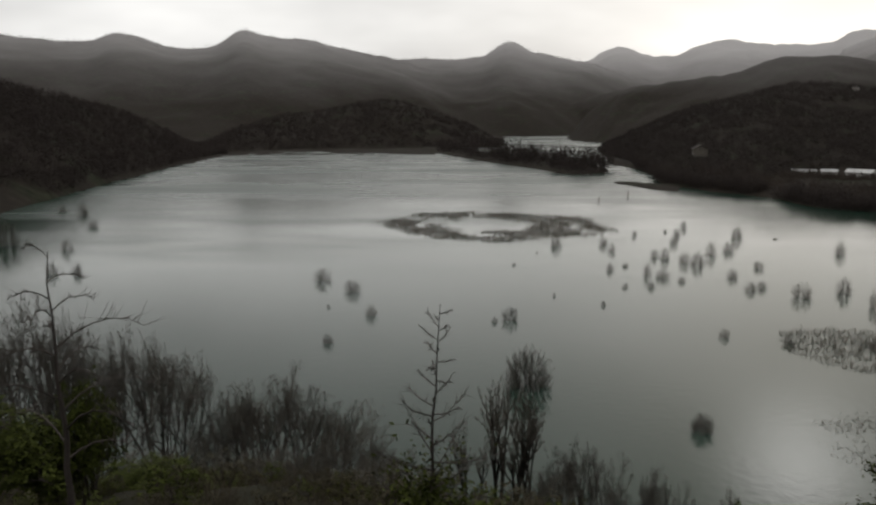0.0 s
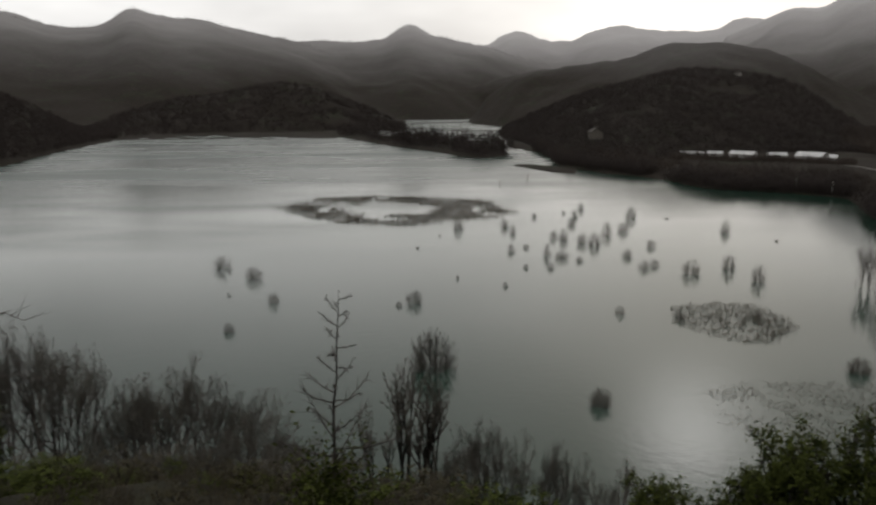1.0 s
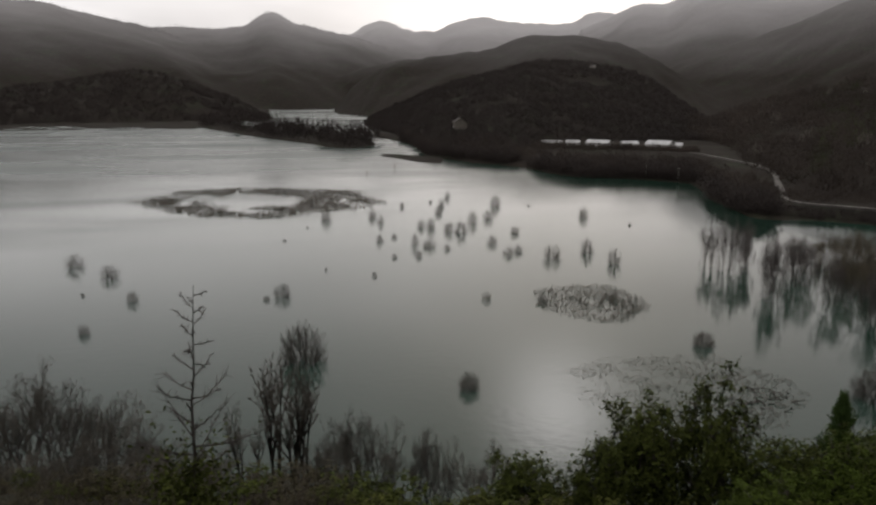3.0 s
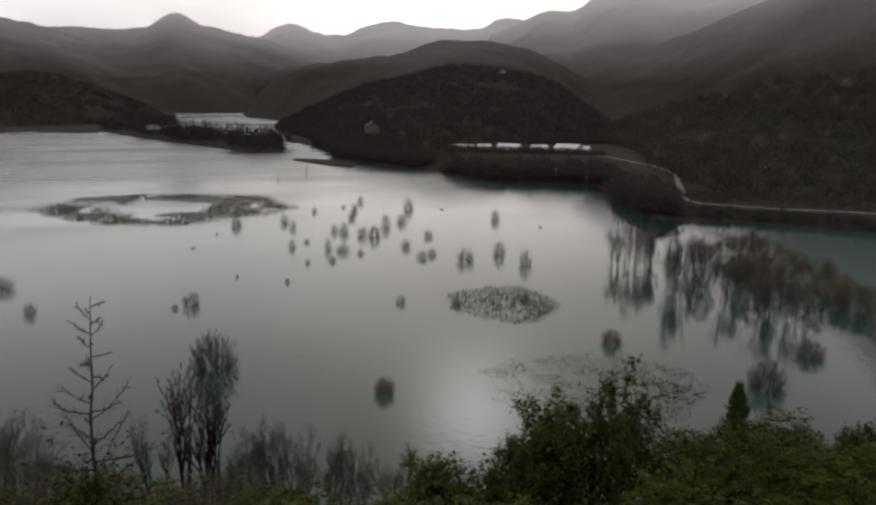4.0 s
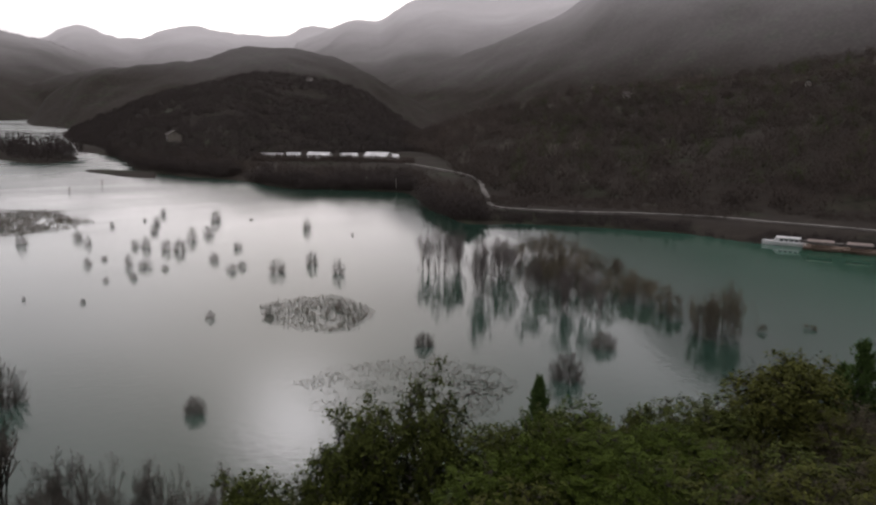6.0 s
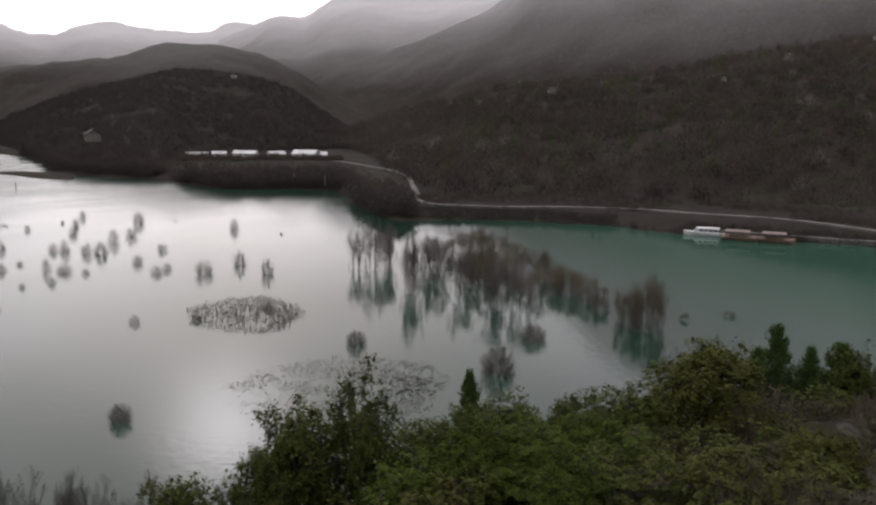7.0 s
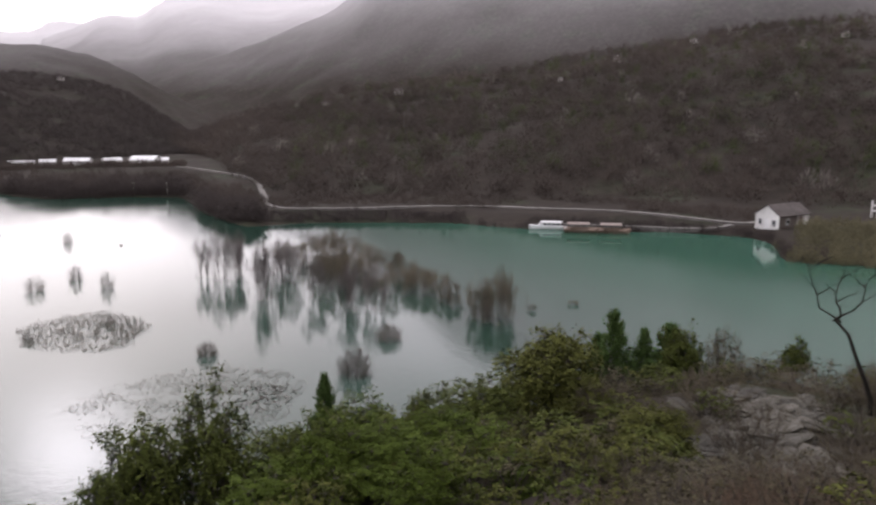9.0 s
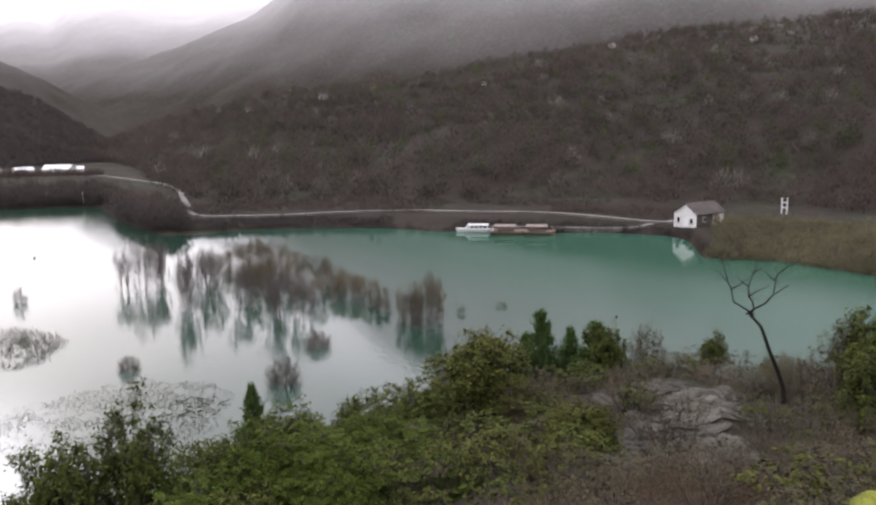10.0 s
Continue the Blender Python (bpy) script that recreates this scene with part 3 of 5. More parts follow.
# every kind below is about one metre high and one metre across, to be scaled where it stands
def bare_willow(name, stems, branches, twigs, bark=None, foliage=None, stout=0.012, fine=0.002, spread=0.5, low=0.12, rise=1.0, long=1.0):
    """A many-stemmed bare crown with a rounded top: stems, then branches, then fine upright twigs."""
    trunk = []
    lines = []
    for k in range(stems):
        a, rho = k * 2.4 + rng.normal(0, 0.3), math.sqrt((k + 0.5) / stems)
        out = np.array([math.cos(a), math.sin(a), 0]) * spread * rho * 0.8
        top = (0.5 + 0.42 * math.sqrt(1 - (0.9 * rho) ** 2)) * rng.uniform(0.92, 1.03)
        t = np.linspace(0, 1, 7)[:, None]
        path = np.array([0, 0, -0.04]) + out * t ** 0.62 + np.array([0, 0, top + 0.04]) * t + rng.normal(0, 0.012, (7, 3)) * t
        trunk.append(tube(path, np.linspace(stout, stout * 0.1, 7) * rng.uniform(0.7, 1.2), 4))
        lines.append(path)
    lines = np.array(lines)
    n = stems * branches
    # branch tips fill the rounded crown evenly, each branch springing from the stem that is nearest
    tip = unit(rng.normal(0, 1, (n, 3))) * rng.uniform(0.12, 1, (n, 1)) ** 0.4 * np.array([spread, spread, 0.46]) * 0.92 + np.array([0, 0, 0.5])
    tip[:, 2] = np.maximum(tip[:, 2], low + rng.uniform(0, 0.1, n))
    root_z = np.clip(tip[:, 2] - rng.uniform(0.12, 0.3, n), 0.02, 0.9)
    at = np.clip(root_z / 0.9 * 6, 0, 5.99)
    i = at.astype(int)
    here = lines[:, i] + (lines[:, i + 1] - lines[:, i]) * (at - i)[None, :, None]
    which = np.argmin(np.sum((here - tip[None]) ** 2, 2) + rng.uniform(0, 0.02, (stems, n)), 0)
    b0 = here[which, np.arange(n)]
    bw = tip - b0
    u = rng.uniform(0.35, 1.05, (n, twigs, 1))
    t0 = (b0[:, None] + bw[:, None] * u).reshape(-1, 3)
    tw = unit(np.repeat(unit(bw), twigs, 0) * 0.5 + rng.normal(0, 0.42, (n * twigs, 3)) + np.array([0, 0, rise])) * rng.uniform(0.05, 0.13, (n * twigs, 1)) * long

    def under_dome(base, way):
        """Shortens what would stick out of the rounded crown."""
        tip = base + way
        over = np.sqrt(np.sum((tip - np.array([0, 0, 0.48])) ** 2 / np.array([spread, spread, 0.52]) ** 2, 1))
        return way * np.where(over > 1, np.clip(1 - (over - 1) * 2.6, 0.25, 1), 1)[:, None]

    bw, tw = under_dome(b0, bw), under_dome(t0, tw)
    crown = [spikes(b0, b0 + bw, fine * 1.2), spikes(t0, t0 + tw, fine * rng.uniform(0.6, 1.3, n * twigs))]
    return plant_thing(name, trunk, crown, bark or BARK, foliage or TWIG)


def forking_tree(name, stems, levels=6, fine=0.003, stout=0.02, open_out=0.42, bark=None, foliage=None):
    """A bare tree whose stems fork again and again into a rounded head of fine twigs."""
    wood, ends = [[] for _ in range(stems)], []

    def grow(p, d, length, thick, level, k):
        t = np.linspace(0, 1, 4)[:, None]
        tip_way = unit(d + rng.normal(0, 0.12, 3) + np.array([0, 0, 0.12]))
        path = p + d * length * t * (1 - 0.5 * t) + tip_way * length * 0.5 * t ** 2
        if level < 4:
            wood[k].append(tube(path, np.linspace(thick, thick * 0.68, 4), 5 if level < 2 else 3))
        else:
            ends.append((p, path[-1], thick))
        if level == levels:
            return
        for fork in range(3 if level in (1, 3, 4) else 2):
            way = unit(tip_way + rng.normal(0, 0.34, 3) + np.array([0, 0, 0.16]))
            start = path[-1] if fork < 2 else path[2]
            grow(start, way, length * rng.uniform(0.6, 0.82), thick * 0.66, level + 1, k)

    for k in range(stems):
        a, lean = k * 2.4 + 0.4, open_out * math.sqrt((k + 0.5) / stems) * 1.3
        grow(np.array([math.cos(a) * 0.03, math.sin(a) * 0.03, -0.04]), unit(np.array([math.cos(a) * lean, math.sin(a) * lean, 1.0])), rng.uniform(0.24, 0.31), stout, 0, k)
    p0, p1, w = (np.array(v) for v in zip(*ends))
    high = np.percentile(p1[:, 2], 99.5)
    side = np.percentile(np.hypot(p1[:, 0], p1[:, 1]), 95) * 2
    fit = np.array([1 / side, 1 / side, 1 / high])
    trunk = [joined([(c * fit, f) for c, f in pieces]) for pieces in wood]
    return plant_thing(name, trunk, [spikes(p0 * fit, p1 * fit, np.maximum(w * 1.6, fine))], bark or DARK_BARK, foliage or TWIG)


def leafy_shrub(name, lobes, tufts, per, leaf, foliage, ragged=0.2, peak=0.0):
    """A shrub whose leaves sit in tufts, the tufts in lobes, with gaps between."""
    trunk = []
    k = np.arange(lobes)
    z = 1 - 1.35 * (k + 0.5) / lobes
    a = k * 2.4 + rng.normal(0, 0.35, lobes)
    flat = np.sqrt(np.maximum(1 - z ** 2, 0.02))
    dirs = np.stack([np.cos(a) * flat, np.sin(a) * flat, z], 1)
    centre = np.array([0, 0, 0.42])
    reach = np.clip(0.74 + rng.normal(0, ragged, (lobes, 1)) * 0.6, 0.4, 1.05)
    lobe = centre + dirs * np.array([0.42, 0.42, 0.5]) * reach
    lobe[:, :2] *= 1 - peak * np.clip(lobe[:, 2:3], 0, 1)
    # a few lobes inside close the heart of the crown
    inner = rng.random(lobes) < 0.2
    lobe[inner] = centre + (lobe[inner] - centre) * 0.5
    lobe[:, 2] = np.maximum(lobe[:, 2], 0.07)
    size = rng.uniform(0.09, 0.18, (lobes, 1, 1))
    tuft = lobe[:, None] + unit(rng.normal(0, 1, (lobes, tufts, 3)) + np.array([0, 0, 0.35])) * size * rng.uniform(0.5, 1.1, (lobes, tufts, 1))
    for j in range(5):
        t = np.linspace(0, 1, 5)[:, None]
        path = np.array([0, 0, -0.05]) + np.array([math.cos(j * 1.3) * 0.2, math.sin(j * 1.3) * 0.2, 0.7]) * t + rng.normal(0, 0.02, (5, 3)) * t
        trunk.append(tube(path, np.linspace(0.02, 0.005, 5), 5))
    trunk.append(spikes(np.array([0, 0, 0.2]) + lobe * np.array([0.3, 0.3, 0.2]), lobe, 0.008))
    trunk.append(spikes(np.repeat(lobe, tufts, 0), tuft.reshape(-1, 3), 0.003))
    pts = (tuft[:, :, None] + rng.normal(0, 1, (lobes, tufts, per, 3)) * rng.uniform(0.014, 0.032, (lobes, tufts, 1, 1))).reshape(-1, 3)
    pts[:, 2] = np.maximum(pts[:, 2], 0.02)
    nrm = unit(unit(pts - centre) * 0.8 + rng.normal(0, 0.6, pts.shape) + np.array([0, 0, 0.6]))
    return plant_thing(name, trunk, [leaves(pts, nrm, leaf * rng.uniform(0.6, 1.3, len(pts)))], BARK, foliage)


def conifer(name, tiers, per, needle):
    t = np.linspace(0, 1, 7)[:, None]
    trunk = [tube(np.array([0, 0, -0.04]) + np.array([0, 0, 1.02]) * t + rng.normal(0, 0.004, (7, 3)), np.linspace(0.02, 0.003, 7), 6)]
    base, tip = [], []
    for k in range(tiers):
        z = 0.08 + 0.9 * (k / tiers) ** 0.95
        n = int(7 + 5 * (1 - z))
        for j in range(n):
            a = rng.uniform(0, 6.28)
            ln = (0.6 * (1 - z) ** 1.0 + 0.02) * rng.uniform(0.6, 1.15)
            base.append((0, 0, z))
            tip.append((math.cos(a) * ln, math.sin(a) * ln, z + ln * rng.uniform(0.1, 0.6)))
    base, tip = np.array(base), np.array(tip)
    trunk.append(spikes(base, tip, 0.004))
    s = rng.uniform(0.2, 1.05, (len(base), per, 1))
    p = (base[:, None] + (tip - base)[:, None] * s + rng.normal(0, 0.018, (len(base), per, 3))).reshape(-1, 3)
    w = unit(np.repeat(unit(tip - base), per, 0) + rng.normal(0, 0.5, p.shape) + np.array([0, 0, 0.5])) * needle
    crown = [spikes(p, p + w * rng.uniform(0.6, 1.3, (len(p), 1)), needle * 0.2)]
    return plant_thing(name, trunk, crown, BARK, NEEDLES)


def stand(proto, x, y, height, width, sink=0.0, turn=None, z=None):
    """A copy of a kind of plant, rooted in the ground at x, y."""
    if z is None:
        z = float(land_height(np.array([x]), np.array([y]))[0])
    ob = copy_thing(proto, pose(x, y, z - sink, 0, 0, rng.uniform(0, 360) if turn is None else turn))
    ob.scale = (width, width, height)
    return ob


def polar(az, r):
    return r * math.sin(radians(az)), r * math.cos(radians(az))


def polar_near(az, r):
    """Bearing and distance from where the viewer stands when facing that way."""
    x, y = polar(az, r)
    k = min(max(az / 58, 0), 1)
    return x + 0.81 * k, y - 1.95 * k


def retire(protos):
    for p in protos:
        for o in (*p.children_recursive, p):
            bpy.data.objects.remove(o)


# ---- trees standing in the flood water ----
flooded = [bare_willow("flooded_tree", 10, 18, 11, stout=0.01, fine=0.003, low=0.12, rise=0.6, long=0.8) for _ in range(4)]
dense_flooded = [bare_willow("flooded_tree", 16, 26, 16, stout=0.009, fine=0.002, low=0.1, rise=0.8, long=0.75) for _ in range(2)]
tall_flooded = [forking_tree("flooded_tree", 8, 7, 0.0012, 0.0085, 0.55, BARK, BARK_PALE) for _ in range(3)]
brown_flooded = [forking_tree("flooded_tree", 10, 7, 0.0013, 0.006, 0.75, BARK, THICKET_PALE) for _ in range(3)]
SHORT, TALL, BROWN = "bare grey willow top standing in flood water", "tall bare grey willow standing in flood water", "bare brown willow thicket tree standing in flood water"

# x, y, height, width
OPEN_WATER = [(-123, 256, 3, 3), (-113, 249, 4.5, 4), (-97, 219, 2.6, 3), (-86, 180, 3, 3), (-104, 187, 7, 7), (-76, 152, 3, 2.5), (-71, 152, 2.6, 2), (-21.7, 145.7, 2.6, 3.4), (-15, 136, 2.4, 3.2), (-10.4, 119, 1.9, 1.9), (-15, 103.5, 1.4, 1.7), (-17.7, 124, 0.6, 0.7), (10.9, 116, 2.3, 2.7), (8.5, 114.5, 0.9, 1.1), (28.4, 187, 3, 3), (40, 106.5, 1.3, 1.7)]
COPSE_FAR = [(76.8, 199.7, 3.6, 3.4), (67, 179, 2.6, 2.8), (91, 175.4, 3.2, 2.6), (61.2, 174, 3.4, 2.6), (54.3, 162, 3.0, 3.4), (52.2, 164, 2.7, 2.4), (49.5, 169, 2.8, 2.4), (47.8, 171, 2.0, 2.0), (65.6, 158, 1.8, 2.2), (51.5, 204, 1.6, 1.4), (62.3, 203, 2.4, 1.8), (68.6, 218, 2.4, 2.0), (61.2, 210, 1.1, 1.0), (57.6, 190, 2.4, 2.2), (40, 188, 2.4, 2.2), (40, 179, 2.2, 1.8), (96, 161.5, 0.7, 0.9), (85.5, 197, 0.5, 1.4), (22.5, 176.5, 0.6, 0.6), (15.9, 161.6, 0.6, 0.8)]
COPSE_NEAR = [(71, 134.6, 3.2, 2.9), (70.9, 123.8, 3.4, 2.6), (62.2, 131.3, 2.8, 3.6), (55.5, 136.5, 1.7, 2.3), (58.4, 138.6, 1.6, 1.8), (56.5, 148, 2.0, 2.2), (43.1, 148, 1.9, 2.8), (41.1, 151.4, 2.8, 1.7), (38.6, 139.4, 1.4, 1.5), (45.7, 144.4, 1.2, 1.5), (38.7, 159.7, 1.0, 1.4), (34.8, 156, 1.7, 1.8), (33.9, 139.4, 1.0, 1.1), (27.1, 125.5, 0.9, 1.0), (20, 132, 0.8, 0.6), (58.6, 102, 1.4, 1.6), (47.5, 102.5, 1.2, 1.9)]
FLOODED_WOOD = [(86.4, 117.5, 8.6, 3.2), (87.9, 114.7, 11.2, 3.4), (89.9, 112.5, 9.2, 3.0), (93, 117, 9.5, 4.2), (82, 96.2, 11, 3.2), (84.6, 99.5, 9.2, 2.8), (92.4, 101.9, 9, 4.2), (95.5, 106, 8, 4), (87.9, 90, 8.8, 3.4), (85.3, 80.5, 8.6, 3.3), (87.5, 76.9, 8, 3.5), (90.5, 85, 7, 4), (98, 112, 7, 4.5)]
NEAR_TOPS = [(58.2, 78.7, 2.0, 2.7), (64.2, 59, 3.4, 4.2), (77.3, 65.2, 2.4, 3.6), (25.8, 72.8, 1.9, 2.3), (10.2, 85.8, 5.0, 5.2)]
FLOODED_THICKET = [(119, 119, 5.4, 6), (116, 112, 5.4, 6), (113.5, 106, 5.2, 6), (110.5, 99, 5.2, 6), (108, 93, 5, 6), (106, 87, 4.6, 5.5), (104.5, 82, 4.4, 5.5), (103, 77, 4.2, 4.6), (99, 71.5, 4.0, 3.6), (97, 69, 2.6, 2.4), (112, 116, 5.2, 6), (108, 108, 5.4, 6), (104, 101, 5.2, 6), (101, 95, 5, 5.5), (98.5, 89, 4.8, 5), (97, 83, 4.4, 4.6), (100, 79, 4, 4.4), (103, 112, 5.5, 5.5), (98, 99, 5.6, 5), (95, 93, 5.6, 4.6), (95.2, 62.8, 6.0, 4.2), (94.3, 58.4, 8.0, 4.3), (96.4, 60.5, 6.6, 4), (92.4, 60.2, 6.2, 3), (102, 57.8, 1.2, 1.2), (109.4, 54.6, 0.8, 1.6)]
# how much of each tree stands under water, for each metre that shows
for table, kinds, label, group, drowned, stretch in (
        (OPEN_WATER, flooded, SHORT, "flooded willow tops", 0.55, 1.25), (COPSE_FAR, flooded, SHORT, "flooded willow tops", 0.55, 1.25), (COPSE_NEAR, flooded, SHORT, "flooded willow tops", 0.55, 1.25),
        (NEAR_TOPS, dense_flooded, SHORT, "flooded willow tops", 0.55, 1.25), (FLOODED_WOOD, tall_flooded, TALL, "flooded tall willows", 0.54, 1.5), (FLOODED_THICKET, brown_flooded, BROWN, "flooded brown willows", 0.75, 1.45)):
    for n, (x, y, h, w) in enumerate(table):
        h = h * (1.1 if drowned == 0.55 else 0.9 if drowned == 0.54 else 1.0)
        under = drowned * h
        tagged(stand(kinds[n % len(kinds)], x, y, h + under, w * stretch, z=-under), label, "tree", group)
retire(flooded + dense_flooded + tall_flooded + brown_flooded)

# ---- reed beds ----


def reed_bed(name, x, y, rx, ry, turn, count, tall, hollow, label, lean=0.12, width=0.05, patchy=-0.5):
    """Dead reeds in an uneven ring round open water; hollow 0 fills it."""
    px, py = rng.uniform(-1.1, 1.1, count * 4), rng.uniform(-1.1, 1.1, count * 4)
    rad = np.hypot(px, py) + 0.14 * fractal(px, py, 0.5, 3, 61)
    gap = fractal(px, py, 0.22, 3, 77)
    inner = hollow * (1 - 0.55 * np.clip(px, -1, 1))
    rad, gap = rad + rng.normal(0, 0.05, len(px)), gap + rng.normal(0, 0.25, len(px))
    keep = (rad < 1) & (rad > inner) & (gap > patchy + 0.3 * (rad < inner + 0.15) * (hollow > 0))
    px, py = px[keep][:count] * rx, py[keep][:count] * ry
    c, s = math.cos(radians(turn)), math.sin(radians(turn))
    p0 = np.stack([x + c * px - s * py, y + s * px + c * py, np.full(len(px), -0.05)], 1)
    h = tall * rng.uniform(0.35, 1.0, len(px)) * (0.6 + 0.4 * np.clip(fractal(px, py, 6, 2, 9) + 0.6, 0, 1))
    p1 = p0 + np.stack([rng.normal(0, lean, len(px)) * h, rng.normal(0, lean, len(px)) * h, h], 1)
    ob = new(name, tri_mesh(name, [spikes(p0, p1, width * rng.uniform(0.6, 1.4, len(px)))], REED))
    return tagged(ob, label, "reeds", kind="stuff")


reed_bed("reed_bed", 16, 225, 34, 28.5, -28, 12500, 1.05, 0.44, "ring of dead brown reeds in shallow flood water")
reed_bed("reed_bed", 54.5, 101, 8.4, 10.0, -20, 2700, 0.85, 0.0, "small round bed of dead reeds in flood water", width=0.034, patchy=-0.75)
reed_bed("reed_bed", 48, 66.7, 12.3, 10, -16, 5600, 0.38, 0.0, "sparse drowned reed stubble just above the water", 0.6, 0.026, -0.45)

driftwood = []
for k in range(44):
    a = rng.uniform(0, 6.28)
    p = np.array([53 + rng.normal(0, 2.6), 62 + rng.normal(0, 1.6), 0.0])
    ln = rng.uniform(0.5, 2.0)
    q = p + np.array([math.cos(a) * ln, math.sin(a) * ln * 0.6, rng.uniform(0.0, 0.35)])
    driftwood.append(tube(np.linspace(p, q, 4) + rng.normal(0, 0.06, (4, 3)), np.linspace(0.07, 0.02, 4), 4))
tagged(new("driftwood", tri_mesh("driftwood", driftwood, BARK)), "tangle of dark drowned branches floating among reed stubble", "driftwood", kind="stuff")

# ---- plants on the slope underfoot ----
shore_willow = [forking_tree("shore_willow", 9, 7, 0.0014, 0.011, 0.5, BARK, TWIG) for _ in range(3)]
stemmed = [forking_tree("stemmed_tree", 5, 6, 0.003, 0.027, 0.5), forking_tree("stemmed_tree", 3, 6, 0.0035, 0.024, 0.5)]
grey_bush = [forking_tree("grey_bush", 7, 7, 0.0022, 0.012, 0.55, BARK, TWIG) for _ in range(2)]
evergreen = [leafy_shrub("evergreen_shrub", 48, 11, 20, 0.0185, LEAF_DARK) for _ in range(4)]
olive = [leafy_shrub("olive_shrub", 60, 10, 22, 0.0165, LEAF_OLIVE, ragged=0.3, peak=0.4) for _ in range(3)]
bright = [leafy_shrub("green_shrub", 66, 12, 20, 0.0165, LEAF_GREEN, ragged=0.35) for _ in range(2)]
withered = [bare_willow("withered_shrub", 10, 16, 8, foliage=THICKET, stout=0.01, fine=0.0026, spread=0.55) for _ in range(2)] + [leafy_shrub("withered_shrub", 34, 8, 14, 0.013, LEAF_BROWN, ragged=0.25)]
firs = [conifer("conifer", 30, 20, 0.046) for _ in range(2)]
low_evergreen = [leafy_shrub("evergreen_scrub", 18, 5, 10, 0.031, LEAF_DARK) for _ in range(2)]
low_olive = [leafy_shrub("olive_scrub", 18, 5, 10, 0.029, LEAF_OLIVE) for _ in range(2)]
low_withered = [bare_willow("withered_scrub", 7, 9, 7, foliage=THICKET, stout=0.01, fine=0.0032, spread=0.55), leafy_shrub("withered_scrub", 16, 5, 9, 0.024, LEAF_BROWN)]

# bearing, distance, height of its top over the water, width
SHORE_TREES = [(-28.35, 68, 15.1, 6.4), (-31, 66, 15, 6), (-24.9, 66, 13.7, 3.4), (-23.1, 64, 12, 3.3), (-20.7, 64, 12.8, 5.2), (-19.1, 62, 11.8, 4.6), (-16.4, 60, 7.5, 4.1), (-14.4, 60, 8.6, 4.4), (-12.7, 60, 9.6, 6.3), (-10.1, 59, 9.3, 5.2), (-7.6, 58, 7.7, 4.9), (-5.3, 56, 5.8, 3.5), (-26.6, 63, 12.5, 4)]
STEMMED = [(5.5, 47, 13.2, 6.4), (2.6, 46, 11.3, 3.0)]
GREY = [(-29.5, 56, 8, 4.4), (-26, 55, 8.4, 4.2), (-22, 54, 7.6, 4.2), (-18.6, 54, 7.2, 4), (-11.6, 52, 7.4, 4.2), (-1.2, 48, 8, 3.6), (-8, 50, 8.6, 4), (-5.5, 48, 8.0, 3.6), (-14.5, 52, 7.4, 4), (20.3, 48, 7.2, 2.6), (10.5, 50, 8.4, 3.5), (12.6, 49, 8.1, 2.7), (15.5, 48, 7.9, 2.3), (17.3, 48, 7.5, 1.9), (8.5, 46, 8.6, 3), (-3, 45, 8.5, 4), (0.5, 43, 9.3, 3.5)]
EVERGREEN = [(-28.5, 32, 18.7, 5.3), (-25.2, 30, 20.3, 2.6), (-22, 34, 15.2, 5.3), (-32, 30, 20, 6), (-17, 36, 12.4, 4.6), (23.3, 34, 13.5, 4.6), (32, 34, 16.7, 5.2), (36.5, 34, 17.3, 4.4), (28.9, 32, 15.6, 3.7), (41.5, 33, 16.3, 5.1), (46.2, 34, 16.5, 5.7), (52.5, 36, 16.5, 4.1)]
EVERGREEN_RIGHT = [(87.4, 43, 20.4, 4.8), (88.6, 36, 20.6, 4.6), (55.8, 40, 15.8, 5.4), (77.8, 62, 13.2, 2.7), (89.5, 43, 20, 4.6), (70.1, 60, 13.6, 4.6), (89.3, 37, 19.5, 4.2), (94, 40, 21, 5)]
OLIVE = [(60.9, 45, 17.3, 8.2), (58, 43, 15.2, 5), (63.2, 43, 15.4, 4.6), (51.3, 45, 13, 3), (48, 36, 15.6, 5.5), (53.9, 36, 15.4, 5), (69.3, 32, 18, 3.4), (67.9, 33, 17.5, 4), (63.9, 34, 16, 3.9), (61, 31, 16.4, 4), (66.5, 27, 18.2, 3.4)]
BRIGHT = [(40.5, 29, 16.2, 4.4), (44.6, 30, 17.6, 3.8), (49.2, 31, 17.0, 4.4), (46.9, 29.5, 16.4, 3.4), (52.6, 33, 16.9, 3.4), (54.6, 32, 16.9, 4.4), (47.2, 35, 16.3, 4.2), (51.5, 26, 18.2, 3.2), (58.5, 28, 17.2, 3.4)]
